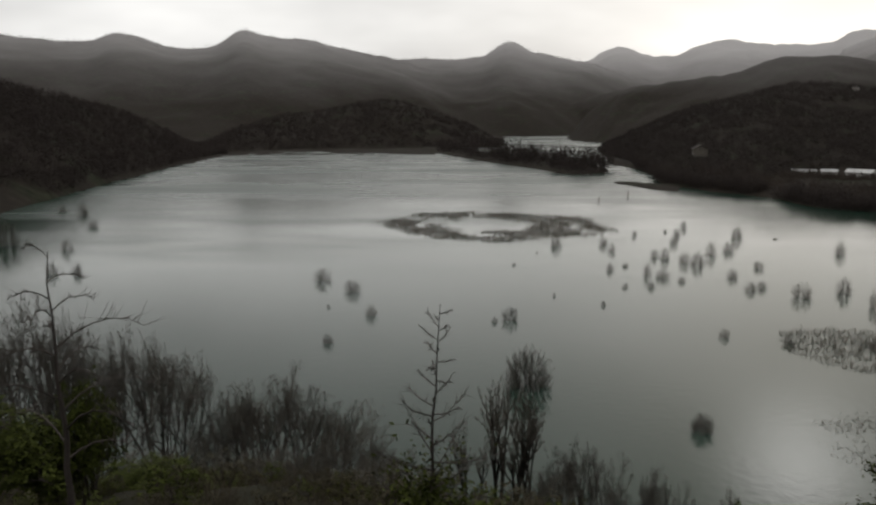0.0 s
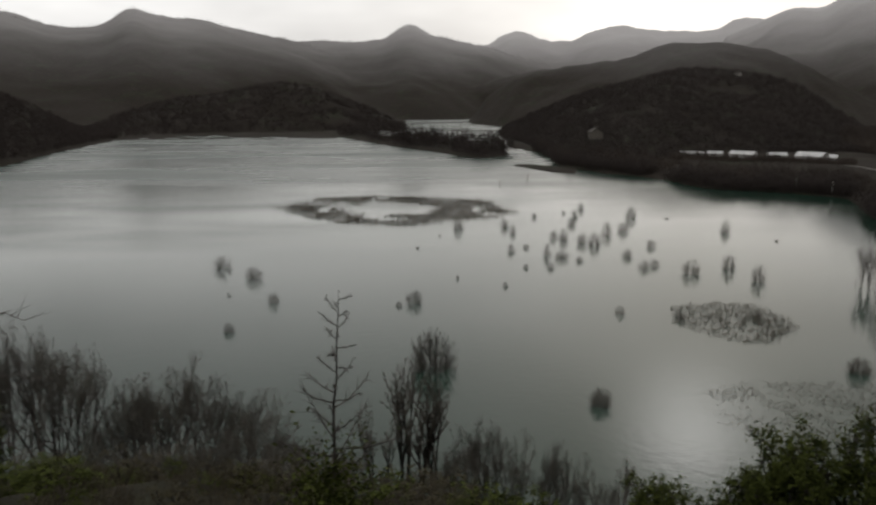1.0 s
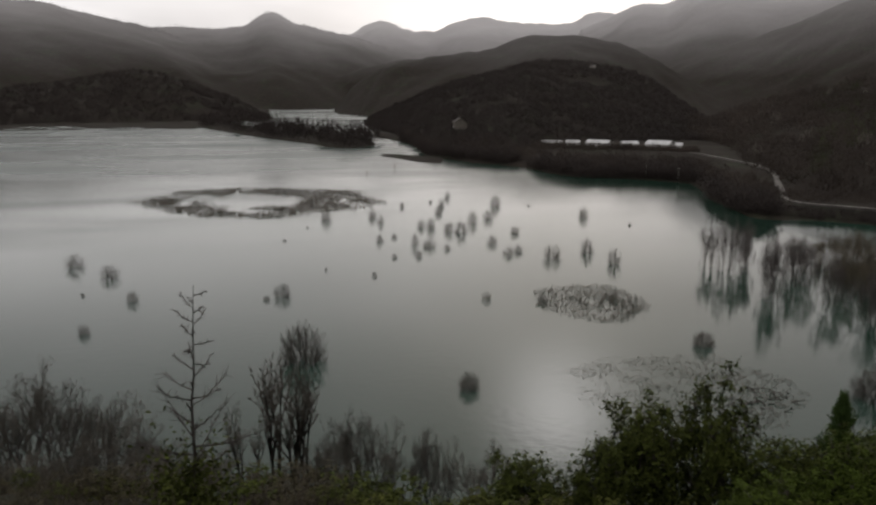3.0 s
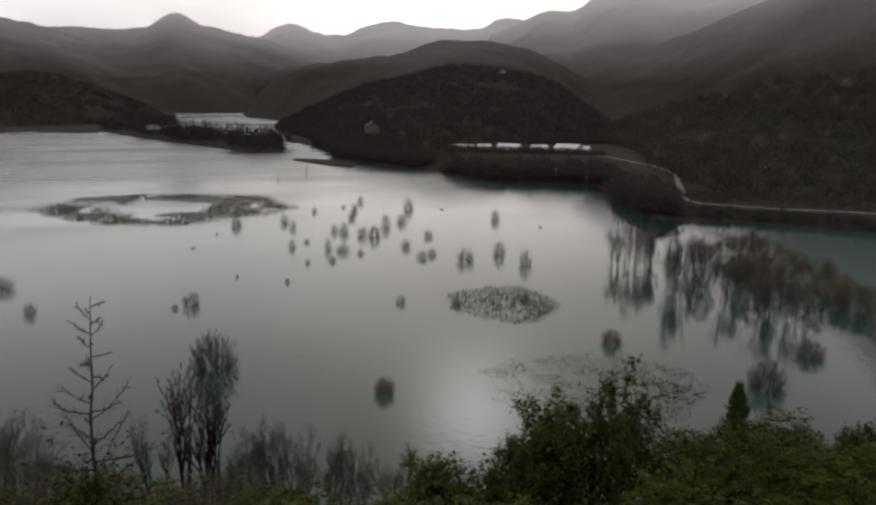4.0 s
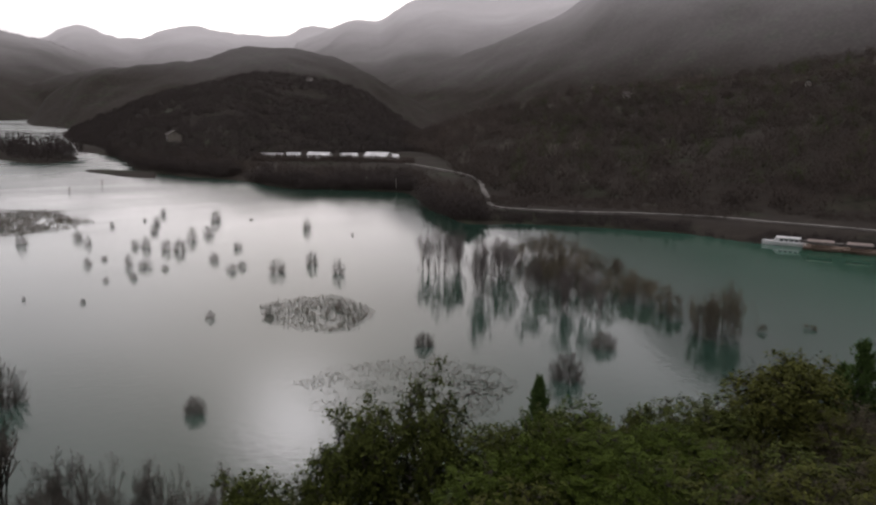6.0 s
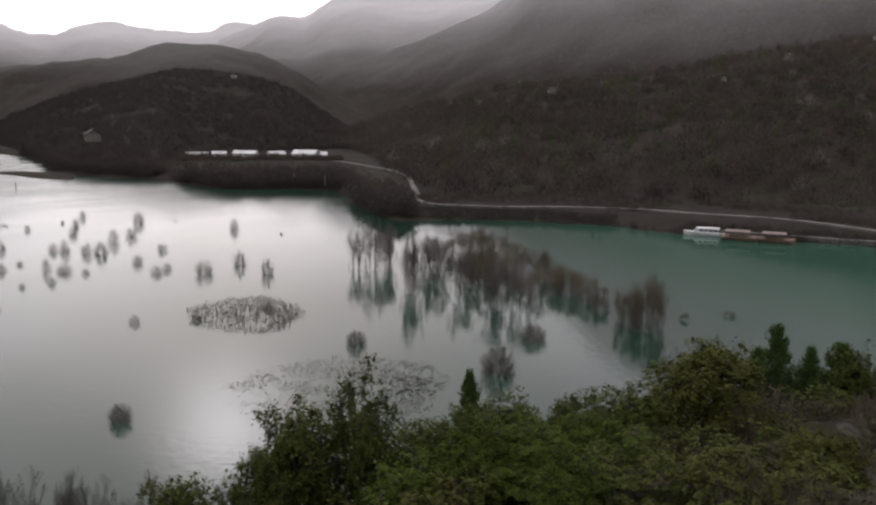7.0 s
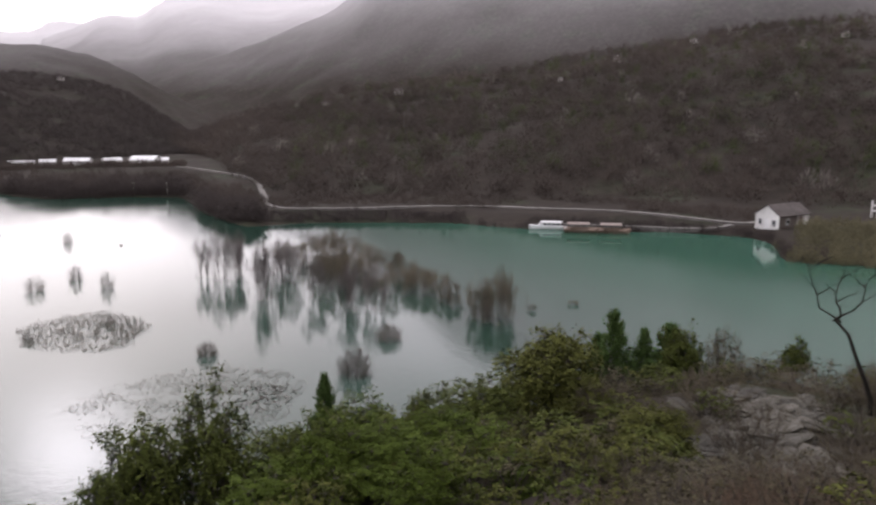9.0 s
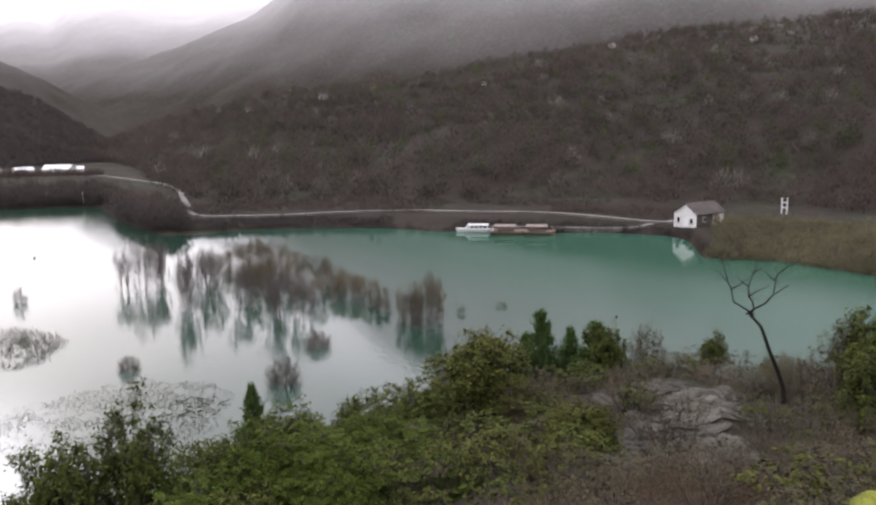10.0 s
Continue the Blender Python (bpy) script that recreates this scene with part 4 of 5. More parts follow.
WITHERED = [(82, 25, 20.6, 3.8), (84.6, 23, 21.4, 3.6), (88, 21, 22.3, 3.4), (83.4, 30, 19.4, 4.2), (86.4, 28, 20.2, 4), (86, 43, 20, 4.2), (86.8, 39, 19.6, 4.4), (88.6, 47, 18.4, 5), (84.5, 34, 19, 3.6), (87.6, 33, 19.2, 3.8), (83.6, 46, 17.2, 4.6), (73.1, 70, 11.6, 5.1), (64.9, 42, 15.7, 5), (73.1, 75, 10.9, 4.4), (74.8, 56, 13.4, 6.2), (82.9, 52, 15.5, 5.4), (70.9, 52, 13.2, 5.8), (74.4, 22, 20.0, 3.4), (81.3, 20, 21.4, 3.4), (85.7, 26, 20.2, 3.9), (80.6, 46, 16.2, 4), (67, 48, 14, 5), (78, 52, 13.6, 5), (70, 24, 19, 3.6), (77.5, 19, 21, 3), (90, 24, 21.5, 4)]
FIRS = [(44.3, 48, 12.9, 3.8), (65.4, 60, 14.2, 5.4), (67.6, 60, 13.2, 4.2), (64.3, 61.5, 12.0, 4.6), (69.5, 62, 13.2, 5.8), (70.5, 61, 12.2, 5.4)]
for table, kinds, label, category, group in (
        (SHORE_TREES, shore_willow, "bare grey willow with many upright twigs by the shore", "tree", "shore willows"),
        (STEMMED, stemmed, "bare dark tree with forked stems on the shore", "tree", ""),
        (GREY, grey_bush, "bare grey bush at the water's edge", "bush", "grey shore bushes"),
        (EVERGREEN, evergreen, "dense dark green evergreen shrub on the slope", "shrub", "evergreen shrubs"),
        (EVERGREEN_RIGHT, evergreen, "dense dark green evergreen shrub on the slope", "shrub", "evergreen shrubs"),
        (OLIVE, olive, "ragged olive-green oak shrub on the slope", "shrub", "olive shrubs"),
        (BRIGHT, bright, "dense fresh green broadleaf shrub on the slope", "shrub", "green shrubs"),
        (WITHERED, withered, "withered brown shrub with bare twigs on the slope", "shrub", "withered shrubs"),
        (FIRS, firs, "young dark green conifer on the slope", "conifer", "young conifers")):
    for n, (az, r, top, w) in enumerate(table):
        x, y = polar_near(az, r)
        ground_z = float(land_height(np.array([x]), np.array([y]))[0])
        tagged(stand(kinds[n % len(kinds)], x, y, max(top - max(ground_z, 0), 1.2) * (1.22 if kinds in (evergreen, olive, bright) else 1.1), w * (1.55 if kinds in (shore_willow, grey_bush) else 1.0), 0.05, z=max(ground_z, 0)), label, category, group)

# low scrub that fills the slope between them
for n in range(430):
    az, k = (rng.uniform(-33, 95), rng.uniform(0.28, 0.97)) if n < 290 else (rng.uniform(58, 97), rng.uniform(0.1, 0.9))
    r = k * float(smooth_interp(np.array([az]), *zip(*NEAR))[0])
    x, y = polar_near(az, r)
    if (70.5 < az < 80 and 17 < r < 45 and n % 4) or (az < 4 and k < 0.36):
        continue
    pick = rng.random()
    if az > 58:
        kinds = low_withered if pick < (0.5 if az < 68 else 0.72) else (low_olive if pick < 0.85 else low_evergreen)
    else:
        kinds = low_withered if az < 8 and pick < 0.75 else (low_evergreen if pick < 0.4 else (low_olive if pick < 0.8 else low_withered))
    label = {"w": "low withered scrub bush on the slope", "o": "low olive-green scrub bush on the slope", "e": "low dark evergreen scrub bush on the slope"}[kinds[0].name[0]]
    tall = min(rng.uniform(1.3, 3.3), 0.5 + r * 0.07) if az > 4 else rng.uniform(0.8, 1.5)
    tagged(stand(kinds[n % len(kinds)], x, y, tall, tall * rng.uniform(1.2, 1.6), 0.1), label, "shrub", "low scrub")
for n in range(34):
    x, y = polar_near(rng.uniform(-33, 6), rng.uniform(14, 25))
    tall = rng.uniform(0.6, 1.1)
    tagged(stand(low_evergreen[n % 2] if n % 6 == 0 else low_withered[n % 2], x, y, tall, tall * 1.5, 0.1), "low dark evergreen scrub bush on the slope" if n % 6 == 0 else "low withered scrub bush on the slope", "shrub", "low scrub")
for n in range(110):
    x, y = polar_near(rng.uniform(-34, 7), rng.uniform(24, 46))
    tall = rng.uniform(1.0, 2.2)
    tagged(stand(low_withered[n % 2] if n % 5 else low_evergreen[n % 2], x, y, tall, tall * 1.4, 0.1), "low withered scrub bush on the slope" if n % 5 else "low dark evergreen scrub bush on the slope", "shrub", "low scrub")
retire(shore_willow + stemmed + grey_bush + evergreen + olive + bright + withered + firs + low_evergreen + low_olive + low_withered)


def bare_sapling(name, x, y, top, lean, limbs, label, ivy=0, droop=0.0, thick=0.06, reach=1.0):
    """A slender bare tree: one stem, side limbs shortening upwards, fine twigs."""
    root = new(name)
    base = float(land_height(np.array([x]), np.array([y]))[0])
    root.location = (x, y, base - 0.1)
    height = top - base + 0.1
    t = np.linspace(0, 1, 10)[:, None]
    stem = np.array([*lean, height]) * t + rng.normal(0, 0.035, (10, 3)) * np.array([1, 1, 0]) * np.sqrt(t)
    stem[0] = 0
    wood = [tube(stem, np.linspace(thick, thick * 0.12, 10), 6)]
    new("trunk", tri_mesh(name + "_trunk", wood, BARK)).parent = root
    tw0, tw1 = [], []
    for k in range(limbs):
        s = 0.25 + 0.73 * (k + rng.random()) / limbs
        i = min(int(s * 9), 8)
        p = stem[i] + (stem[i + 1] - stem[i]) * (s * 9 - i)
        a = k * 2.4 + rng.normal(0, 0.4)
        ln = reach * height * (0.25 * (1 - s) ** 1.2 + 0.045) * rng.uniform(0.4, 1.3)
        u = np.linspace(0, 1, 6)[:, None]
        way = np.array([math.cos(a), math.sin(a), 0])
        limb = p + way * ln * u + np.array([0, 0, 1]) * ln * ((rng.uniform(0.75, 1.0) if droop else rng.uniform(-0.05, 0.75)) * u + (0.22 if droop == 0 else -0.35 - droop) * u ** 2) + rng.normal(0, 0.02, (6, 3)) * u
        ob = new("limb", tri_mesh(name + "_limb", [tube(limb, np.linspace(thick * 0.42 * (1.1 - s * 0.7), 0.006, 6), 4)], BARK))
        ob.parent = root
        for _ in range(20):
            v = rng.uniform(0.2, 1.0)
            j = min(int(v * 5), 4)
            q = limb[j] + (limb[j + 1] - limb[j]) * (v * 5 - j)
            d = unit(way * 0.6 + rng.normal(0, 0.5, 3) + np.array([0, 0, 0.35]))
            tw0.append(q)
            tw1.append(q + d * max(ln, 0.35) * rng.uniform(0.14, 0.42))
    tw0, tw1 = np.array(tw0), np.array(tw1)
    tagged(new("twig_spray", tri_mesh(name + "_twigs", [spikes(tw0, tw1, 0.008)], BARK)), kind="stuff").parent = root
    if ivy:
        c = np.array([0, 0, height * 0.16]) + rng.normal(0, 1, (ivy, 3)) * np.array([0.42, 0.42, height * 0.11])
        new("ivy", tri_mesh(name + "_ivy", [leaves(c, unit(rng.normal(0, 1, (ivy, 3)) + np.array([0, 0, 0.5])), rng.uniform(0.04, 0.09, ivy))], LEAF_DARK)).parent = root
    return tagged(root, label, "tree")


bare_sapling("bare_sapling", *polar(-0.9, 15.6), 26.3, (0.3, 0.0), 30, "slender bare tree with ivy round its foot", ivy=2600, reach=1.15)
bare_sapling("bare_sapling", *polar(-26.5, 16), 27.6, (-0.1, 0.0), 15, "slender bare tree with long arching limbs", droop=0.45, thick=0.07, reach=2.1)


def forked_tree(x, y, top, label):
    """A leaning dark stem that forks into three crooked arms."""
    root = new("leaning_tree")
    z = float(land_height(np.array([x]), np.array([y]))[0])
    root.location = (x, y, z - 0.15)
    h = top - z + 0.15
    side = np.array([math.cos(radians(81)), -math.sin(radians(81)), 0])
    fork = -side * h * 0.25 + np.array([0, 0, h * 0.62])
    t = np.linspace(0, 1, 7)[:, None]
    stem = fork * t + (np.array([0, 0, 1]) * 0.35 + side * 0.3) * np.sin(t * 3.1) + side * 0.12 * np.sin(t * 9) + rng.normal(0, 0.03, (7, 3)) * t
    new("trunk", tri_mesh("leaning_tree_trunk", [tube(stem, np.linspace(0.14, 0.075, 7), 7)], DARK_BARK)).parent = root
    tw0, tw1 = [], []
    for off, ln in ((-0.95, 0.5), (-0.05, 0.3), (0.85, 0.46)):
        u = np.linspace(0, 1, 7)[:, None]
        arm = stem[-1] + side * off * h * 0.26 * u + np.array([0, 0, h * 0.38]) * u ** 1.25 * (0.8 + ln * 0.4) + side * 0.22 * np.sin(u * 8 + off * 5) + rng.normal(0, 0.14, (7, 3)) * u
        new("limb", tri_mesh("leaning_tree_limb", [tube(arm, np.linspace(0.065, 0.014, 7), 5)], DARK_BARK)).parent = root
        for j, turn in ((3, 1), (4, -1), (5, 1)):
            w = np.linspace(0, 1, 5)[:, None]
            bough = arm[j] + (side * turn * 0.9 + np.array([0, 0, 0.7])) * w * rng.uniform(0.7, 1.2) + rng.normal(0, 0.07, (5, 3)) * w
            new("limb", tri_mesh("leaning_tree_limb", [tube(bough, np.linspace(0.035, 0.01, 5), 4)], DARK_BARK)).parent = root
        for _ in range(16):
            v = rng.uniform(0.35, 1)
            j = min(int(v * 6), 5)
            q = arm[j] + (arm[j + 1] - arm[j]) * (v * 6 - j)
            tw0.append(q)
            tw1.append(q + unit(side * rng.normal(0, 0.6) + np.array([0, 0, 0.7]) + rng.normal(0, 0.25, 3)) * rng.uniform(0.3, 0.9))
    tagged(new("twig_spray", tri_mesh("leaning_tree_twigs", [spikes(np.array(tw0), np.array(tw1), 0.014)], DARK_BARK)), kind="stuff").parent = root
    return tagged(root, label, "tree")


forked_tree(*polar_near(82.5, 44), 22.6, "leaning dark bare tree with a crooked fork")

# ---- undergrowth and far woods ----


def scatter_grass():
    n = 26000
    az, k = rng.uniform(-34, 100, n), rng.uniform(0.2, 1.0, n) ** 0.7
    r = k * smooth_interp(az, *zip(*NEAR))
    x, y = r * np.sin(np.radians(az)), r * np.cos(np.radians(az))
    keep = (fractal(x, y, 5.0, 3, 41) > -0.35) & ~((az > 70) & (az < 80) & (r > 31) & (r < 44) & (fractal(x, y, 2.0, 2, 43) < 0.5))
    x, y = x[keep], y[keep]
    p0 = np.stack([x, y, land_height(x, y) - 0.05], 1)
    h = rng.uniform(0.15, 0.55, len(x))
    p1 = p0 + np.stack([rng.normal(0, 0.35, len(x)) * h, rng.normal(0, 0.35, len(x)) * h, h], 1)
    return [spikes(p0, p1, 0.014)]


tagged(new("dry_grass", tri_mesh("dry_grass", scatter_grass(), GRASS)), "dry straw-coloured grass and stalks on the slope", "grass", kind="stuff")


def scatter_bracken(n, az_range, r_range, tall, thin):
    """Tangled dead stalks: an arching stem with side sprays."""
    az, r = rng.uniform(*az_range, n), rng.uniform(*r_range, n)
    x, y = r * np.sin(np.radians(az)), r * np.cos(np.radians(az))
    keep = fractal(x, y, 4.0, 3, 47) > -0.3
    x, y = x[keep], y[keep]
    p0 = np.stack([x, y, land_height(x, y) - 0.04], 1)
    h = tall * rng.uniform(0.35, 1.0, len(x))
    p1 = p0 + np.stack([rng.normal(0, 0.45, len(x)) * h, rng.normal(0, 0.45, len(x)) * h, h], 1)
    s = rng.uniform(0.3, 1, (len(x), 5, 1))
    q0 = (p0[:, None] + (p1 - p0)[:, None] * s).reshape(-1, 3)
    q1 = q0 + np.repeat(h, 5)[:, None] * rng.normal(0, 0.2, q0.shape) + np.array([0, 0, 0.08])
    return [spikes(p0, p1, thin), spikes(q0, q1, thin * 0.7)]


tagged(new("bracken", tri_mesh("bracken", scatter_bracken(3000, (69, 92), (11, 27), 0.9, 0.008), BRACKEN)), "rusty tangle of dead bracken and stalks on the slope", "bracken", kind="stuff")
tagged(new("dead_stalks", tri_mesh("dead_stalks", scatter_bracken(2600, (64, 86), (26, 56), 1.0, 0.011), GRASS)), "grey-brown tangle of dead stalks round the rocks", "stalks", kind="stuff")


def woods(name, count, az_range, r_of, height, label, blades=34, gap_seed=5, keep_above=0.8, mat=None, wide=0.033, uneven=(0.5, 1.25)):
    az = rng.uniform(*az_range, count)
    lo, hi = r_of(az)
    r = np.sqrt(rng.uniform(lo ** 2, np.maximum(hi, lo + 1) ** 2))
    x, y = r * np.sin(np.radians(az)), r * np.cos(np.radians(az))
    z = land_height(x, y)
    keep = (z > keep_above) & (fractal(x, y, 38.0, 3, gap_seed) > -0.75)
    x, y, z = x[keep], y[keep], z[keep]
    n = len(x)
    h = height * rng.uniform(*uneven, n)
    w = h * rng.uniform(0.45, 0.8, n)
    d = unit(rng.normal(0, 1, (n, blades, 3)))
    d[..., 2] = np.abs(d[..., 2])
    c = np.stack([x, y, z], 1)[:, None] + d * np.stack([w, w, h], 1)[:, None] * rng.uniform(0.35, 1.0, (n, blades, 1))
    tip = c + (d * 0.6 + np.array([0, 0, 0.8])) * (h * 0.3)[:, None, None] * rng.uniform(0.5, 1.2, (n, blades, 1))
    wide = np.repeat(h * wide, blades)
    ob = new(name, tri_mesh(name, [spikes(c.reshape(-1, 3), tip.reshape(-1, 3), wide)], mat or WOODS))
    return tagged(ob, label, "woods", kind="stuff")


def bank_to(depth):
    return lambda az: (smooth_interp(az, *zip(*BANK)) - 1, smooth_interp(az, *zip(*BANK)) + depth)


def ridge_span(key, a=0.0, b=1.0):
    k = list(zip(*RIDGES[key]))
    return lambda az: (smooth_interp(az, k[0], k[1]) * (1 - a) + smooth_interp(az, k[0], k[2]) * a, smooth_interp(az, k[0], k[1]) * (1 - b) + smooth_interp(az, k[0], k[2]) * b)


woods("hillside_woods", 6200, (34, 98), ridge_span("shore_slope", 0.02, 1.02), 6.5, "bare brown winter woods covering the hillside", 34, mat=BROWN_WOODS, wide=0.026)
woods("bank_edge_scrub", 1500, (14, 40), bank_to(12), 3.0, "low bare scrub along the far water line", 24, 9, -0.2, WOODS, uneven=(0.3, 1.9))
woods("bank_meadow_scrub", 900, (20, 37), bank_to(125), 1.5, "low brown scrub on the flat far bank", 22, 9, mat=BROWN_WOODS)
woods("bank_woods", 900, (14, 40), bank_to(58), 3.2, "bare brown thicket on the low far bank", 30, 9, mat=BROWN_WOODS, uneven=(0.3, 1.5))
woods("roadside_scrub", 1300, (40, 76), lambda az: (smooth_interp(az, *zip(*BANK)) + 19, smooth_interp(az, *zip(*BANK)) + 48), 1.7, "low brown scrub between the road and the hillside", 30, 9, 0.2, BROWN_WOODS)
woods("quay_scrub", 1500, (36, 80), bank_to(9), 1.6, "low brown scrub along the lakeside embankment", 30, 9, 0.0, WOODS)
woods("point_edge_scrub", 700, (76.6, 98), lambda az: (smooth_interp(az, *zip(*BANK)) - 6, smooth_interp(az, *zip(*BANK)) + 8), 1.5, "low olive-brown scrub hanging over the water line", 30, 9, -0.3, POINT_SCRUB)
woods("point_thicket", 1300, (78.0, 98), bank_to(42), 2.6, "soft olive-brown thicket on the low point by the house", 34, 9, -0.3, POINT_SCRUB)
woods("channel_woods", 7000, (11, 36.5), ridge_span("channel_hill", 0.0, 1.02), 4.2, "bare dark winter woods on the channel hill", 16, wide=0.055, uneven=(0.75, 1.15))
woods("point_woods", 3600, (-19, 5.5), ridge_span("wooded_point", 0.0, 1.02), 5.0, "bare dark winter woods on the wooded point", 16, wide=0.055, uneven=(0.75, 1.15))
woods("left_woods", 6000, (-44, -15), ridge_span("left_hill", 0.0, 1.02), 4.2, "bare dark winter woods on the steep hill", 16, wide=0.055, uneven=(0.75, 1.15))
woods("spit_trees", 280, (0, 12), lambda az: (smooth_interp(az, *zip(*[(s[0], s[1]) for s in SPIT])), smooth_interp(az, *zip(*[(s[0], s[2]) for s in SPIT]))), 7.5, "row of bare trees on the low spit", 40, 3, 0.1, uneven=(0.2, 1.7), wide=0.026)
woods("pale_trees", 110, (38, 96), ridge_span("shore_slope", 0.05, 0.95), 5.5, "scattered pale bare trees on the brown hillside", 110, 5, mat=PALE_CROWNS, wide=0.02)
woods("hillside_evergreens", 900, (42, 98), ridge_span("shore_slope", 0.1, 1.0), 5.0, "scattered dark evergreen trees on the brown hillside", 50, 6, mat=GREEN_CROWNS)
# ridge trees in pale grey: distance haze put into their colour
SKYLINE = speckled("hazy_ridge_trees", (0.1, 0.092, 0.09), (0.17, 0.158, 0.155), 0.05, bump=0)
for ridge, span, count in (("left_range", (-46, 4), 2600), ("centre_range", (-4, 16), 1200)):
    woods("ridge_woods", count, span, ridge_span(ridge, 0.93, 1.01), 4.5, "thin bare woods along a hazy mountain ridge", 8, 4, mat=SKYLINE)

# ---- the far bank: road, house, moorings, sheds ----
ROAD = speckled("pale_gravel_road", (0.085, 0.078, 0.072), (0.2, 0.188, 0.172), 1.5)
STONE = speckled("grey_limestone", (0.03, 0.028, 0.023), (0.115, 0.108, 0.09), 1.8, bump=0.6, per_object=True)
PLASTER = speckled("white_plaster", (0.6, 0.59, 0.56), (0.8, 0.79, 0.76), 1.2, 0.85)
OLD_PLASTER = speckled("weathered_plaster", (0.3, 0.28, 0.26), (0.52, 0.5, 0.47), 1.0, 0.9)
TILES = speckled("brown_roof_tiles", (0.045, 0.038, 0.034), (0.1, 0.086, 0.078), 3.0, 0.8)
METAL_ROOF = speckled("pale_sheet_roof", (0.42, 0.42, 0.42), (0.74, 0.74, 0.73), 0.6, 0.5, 0.4)
RUBBLE = speckled("dull_beige_rubble", (0.1, 0.09, 0.078), (0.22, 0.2, 0.17), 1.2)
BOARDS = speckled("brown_side_boards", (0.07, 0.058, 0.05), (0.15, 0.128, 0.11), 2.0)
WOOD = speckled("weathered_boards", (0.1, 0.07, 0.05), (0.24, 0.18, 0.14), 3.0)
CANVAS = speckled("faded_canvas", (0.17, 0.135, 0.12), (0.3, 0.25, 0.225), 2.0, 0.9)
WHITE_PAINT = speckled("white_boat_paint", (0.7, 0.7, 0.69), (0.82, 0.82, 0.81), 1.0, 0.35, 0.5, 0)
DARK_GLASS = material("window_glass", 0.08, 0.5)[0]
DARK_GLASS.node_tree.nodes["Principled BSDF"].inputs["Base Color"].default_value = (0.02, 0.022, 0.025, 1)
MOSS = speckled("mossy_stone", (0.09, 0.1, 0.02), (0.32, 0.34, 0.05), 5.0, bump=0.7)


def box(bm, centre, size, bevel=0.0, turn=0.0):
    m = Matrix.Translation(centre) @ Matrix.Rotation(turn, 4, "Z") @ Matrix.Diagonal((*size, 1))
    got = bmesh.ops.create_cube(bm, size=1.0, matrix=m)
    if bevel:
        edges = list({e for v in got["verts"] for e in v.link_edges})
        bmesh.ops.bevel(bm, geom=edges, offset=bevel, segments=1, affect="EDGES")
    return bm


def part(name, bm, mat, parent, label=""):
    me = bpy.data.meshes.new(name)
    bm.to_mesh(me)
    bm.free()
    me.materials.append(mat)
    ob = new(name, me)
    ob.parent = parent
    return tagged(ob, label)


def prism(points, depth, y0=0.0):
    """A solid from an outline in the xz plane, pushed along y."""
    bm = bmesh.new()
    a = [bm.verts.new((x, y0, z)) for x, z in points]
    b = [bm.verts.new((x, y0 + depth, z)) for x, z in points]
    bm.faces.new(a)
    bm.faces.new(b[::-1])
    for i in range(len(a)):
        j = (i + 1) % len(a)
        bm.faces.new((a[j], a[i], b[i], b[j]))
    bmesh.ops.recalc_face_normals(bm, faces=bm.faces)
    return bm


def ground_at(x, y):
    return float(land_height(np.array([x]), np.array([y]))[0])


def on_slope(az, rise, start=160.0):
    """Where the line of sight at this bearing and rise from the viewpoint meets the land."""
    r = np.arange(start, 3600, 2.0)
    x, y = r * math.sin(radians(az)), r * math.cos(radians(az))
    hit = np.nonzero(land_height(x, y) >= EYE_Z + r * math.tan(radians(rise)))[0]
    k = hit[0] if len(hit) else len(r) - 1
    return float(x[k]), float(y[k])


def strip(name, knots, width, mat, lift, label, category):
    """A road laid on the land along bearing, distance knots, with real thickness."""
    az, r = zip(*knots)
    t = np.linspace(0, len(knots) - 1, len(knots) * 10)
    a, d = smooth_interp(t, range(len(az)), az), smooth_interp(t, range(len(r)), r)
    c = np.stack([d * np.sin(np.radians(a)) + 0.81, d * np.cos(np.radians(a)) - 1.95], 1)
    way = unit(np.gradient(c, axis=0))
    side = np.stack([way[:, 1], -way[:, 0]], 1)
    left, right = c - side * width / 2, c + side * width / 2
    z = np.maximum(np.maximum(land_height(left[:, 0], left[:, 1]), land_height(right[:, 0], right[:, 1])), 0.9)
    z = np.convolve(np.pad(z, 4, "edge"), np.ones(9) / 9, "valid") + lift
    bm = bmesh.new()
    rows = [[bm.verts.new((p[0], p[1], zz)) for p, zz in ((l, h), (rr, h), (rr, h - 1.6), (l, h - 1.6))] for l, rr, h in zip(left, right, z)]
    for u, v in zip(rows[:-1], rows[1:]):
        for k in range(4):
            bm.faces.new((u[k], u[(k + 1) % 4], v[(k + 1) % 4], v[k]))
    bmesh.ops.recalc_face_normals(bm, faces=bm.faces)
    me = bpy.data.meshes.new(name)
    bm.to_mesh(me)
    bm.free()
    me.materials.append(mat)
    return tagged(new(name, me), label, category, kind="structure")


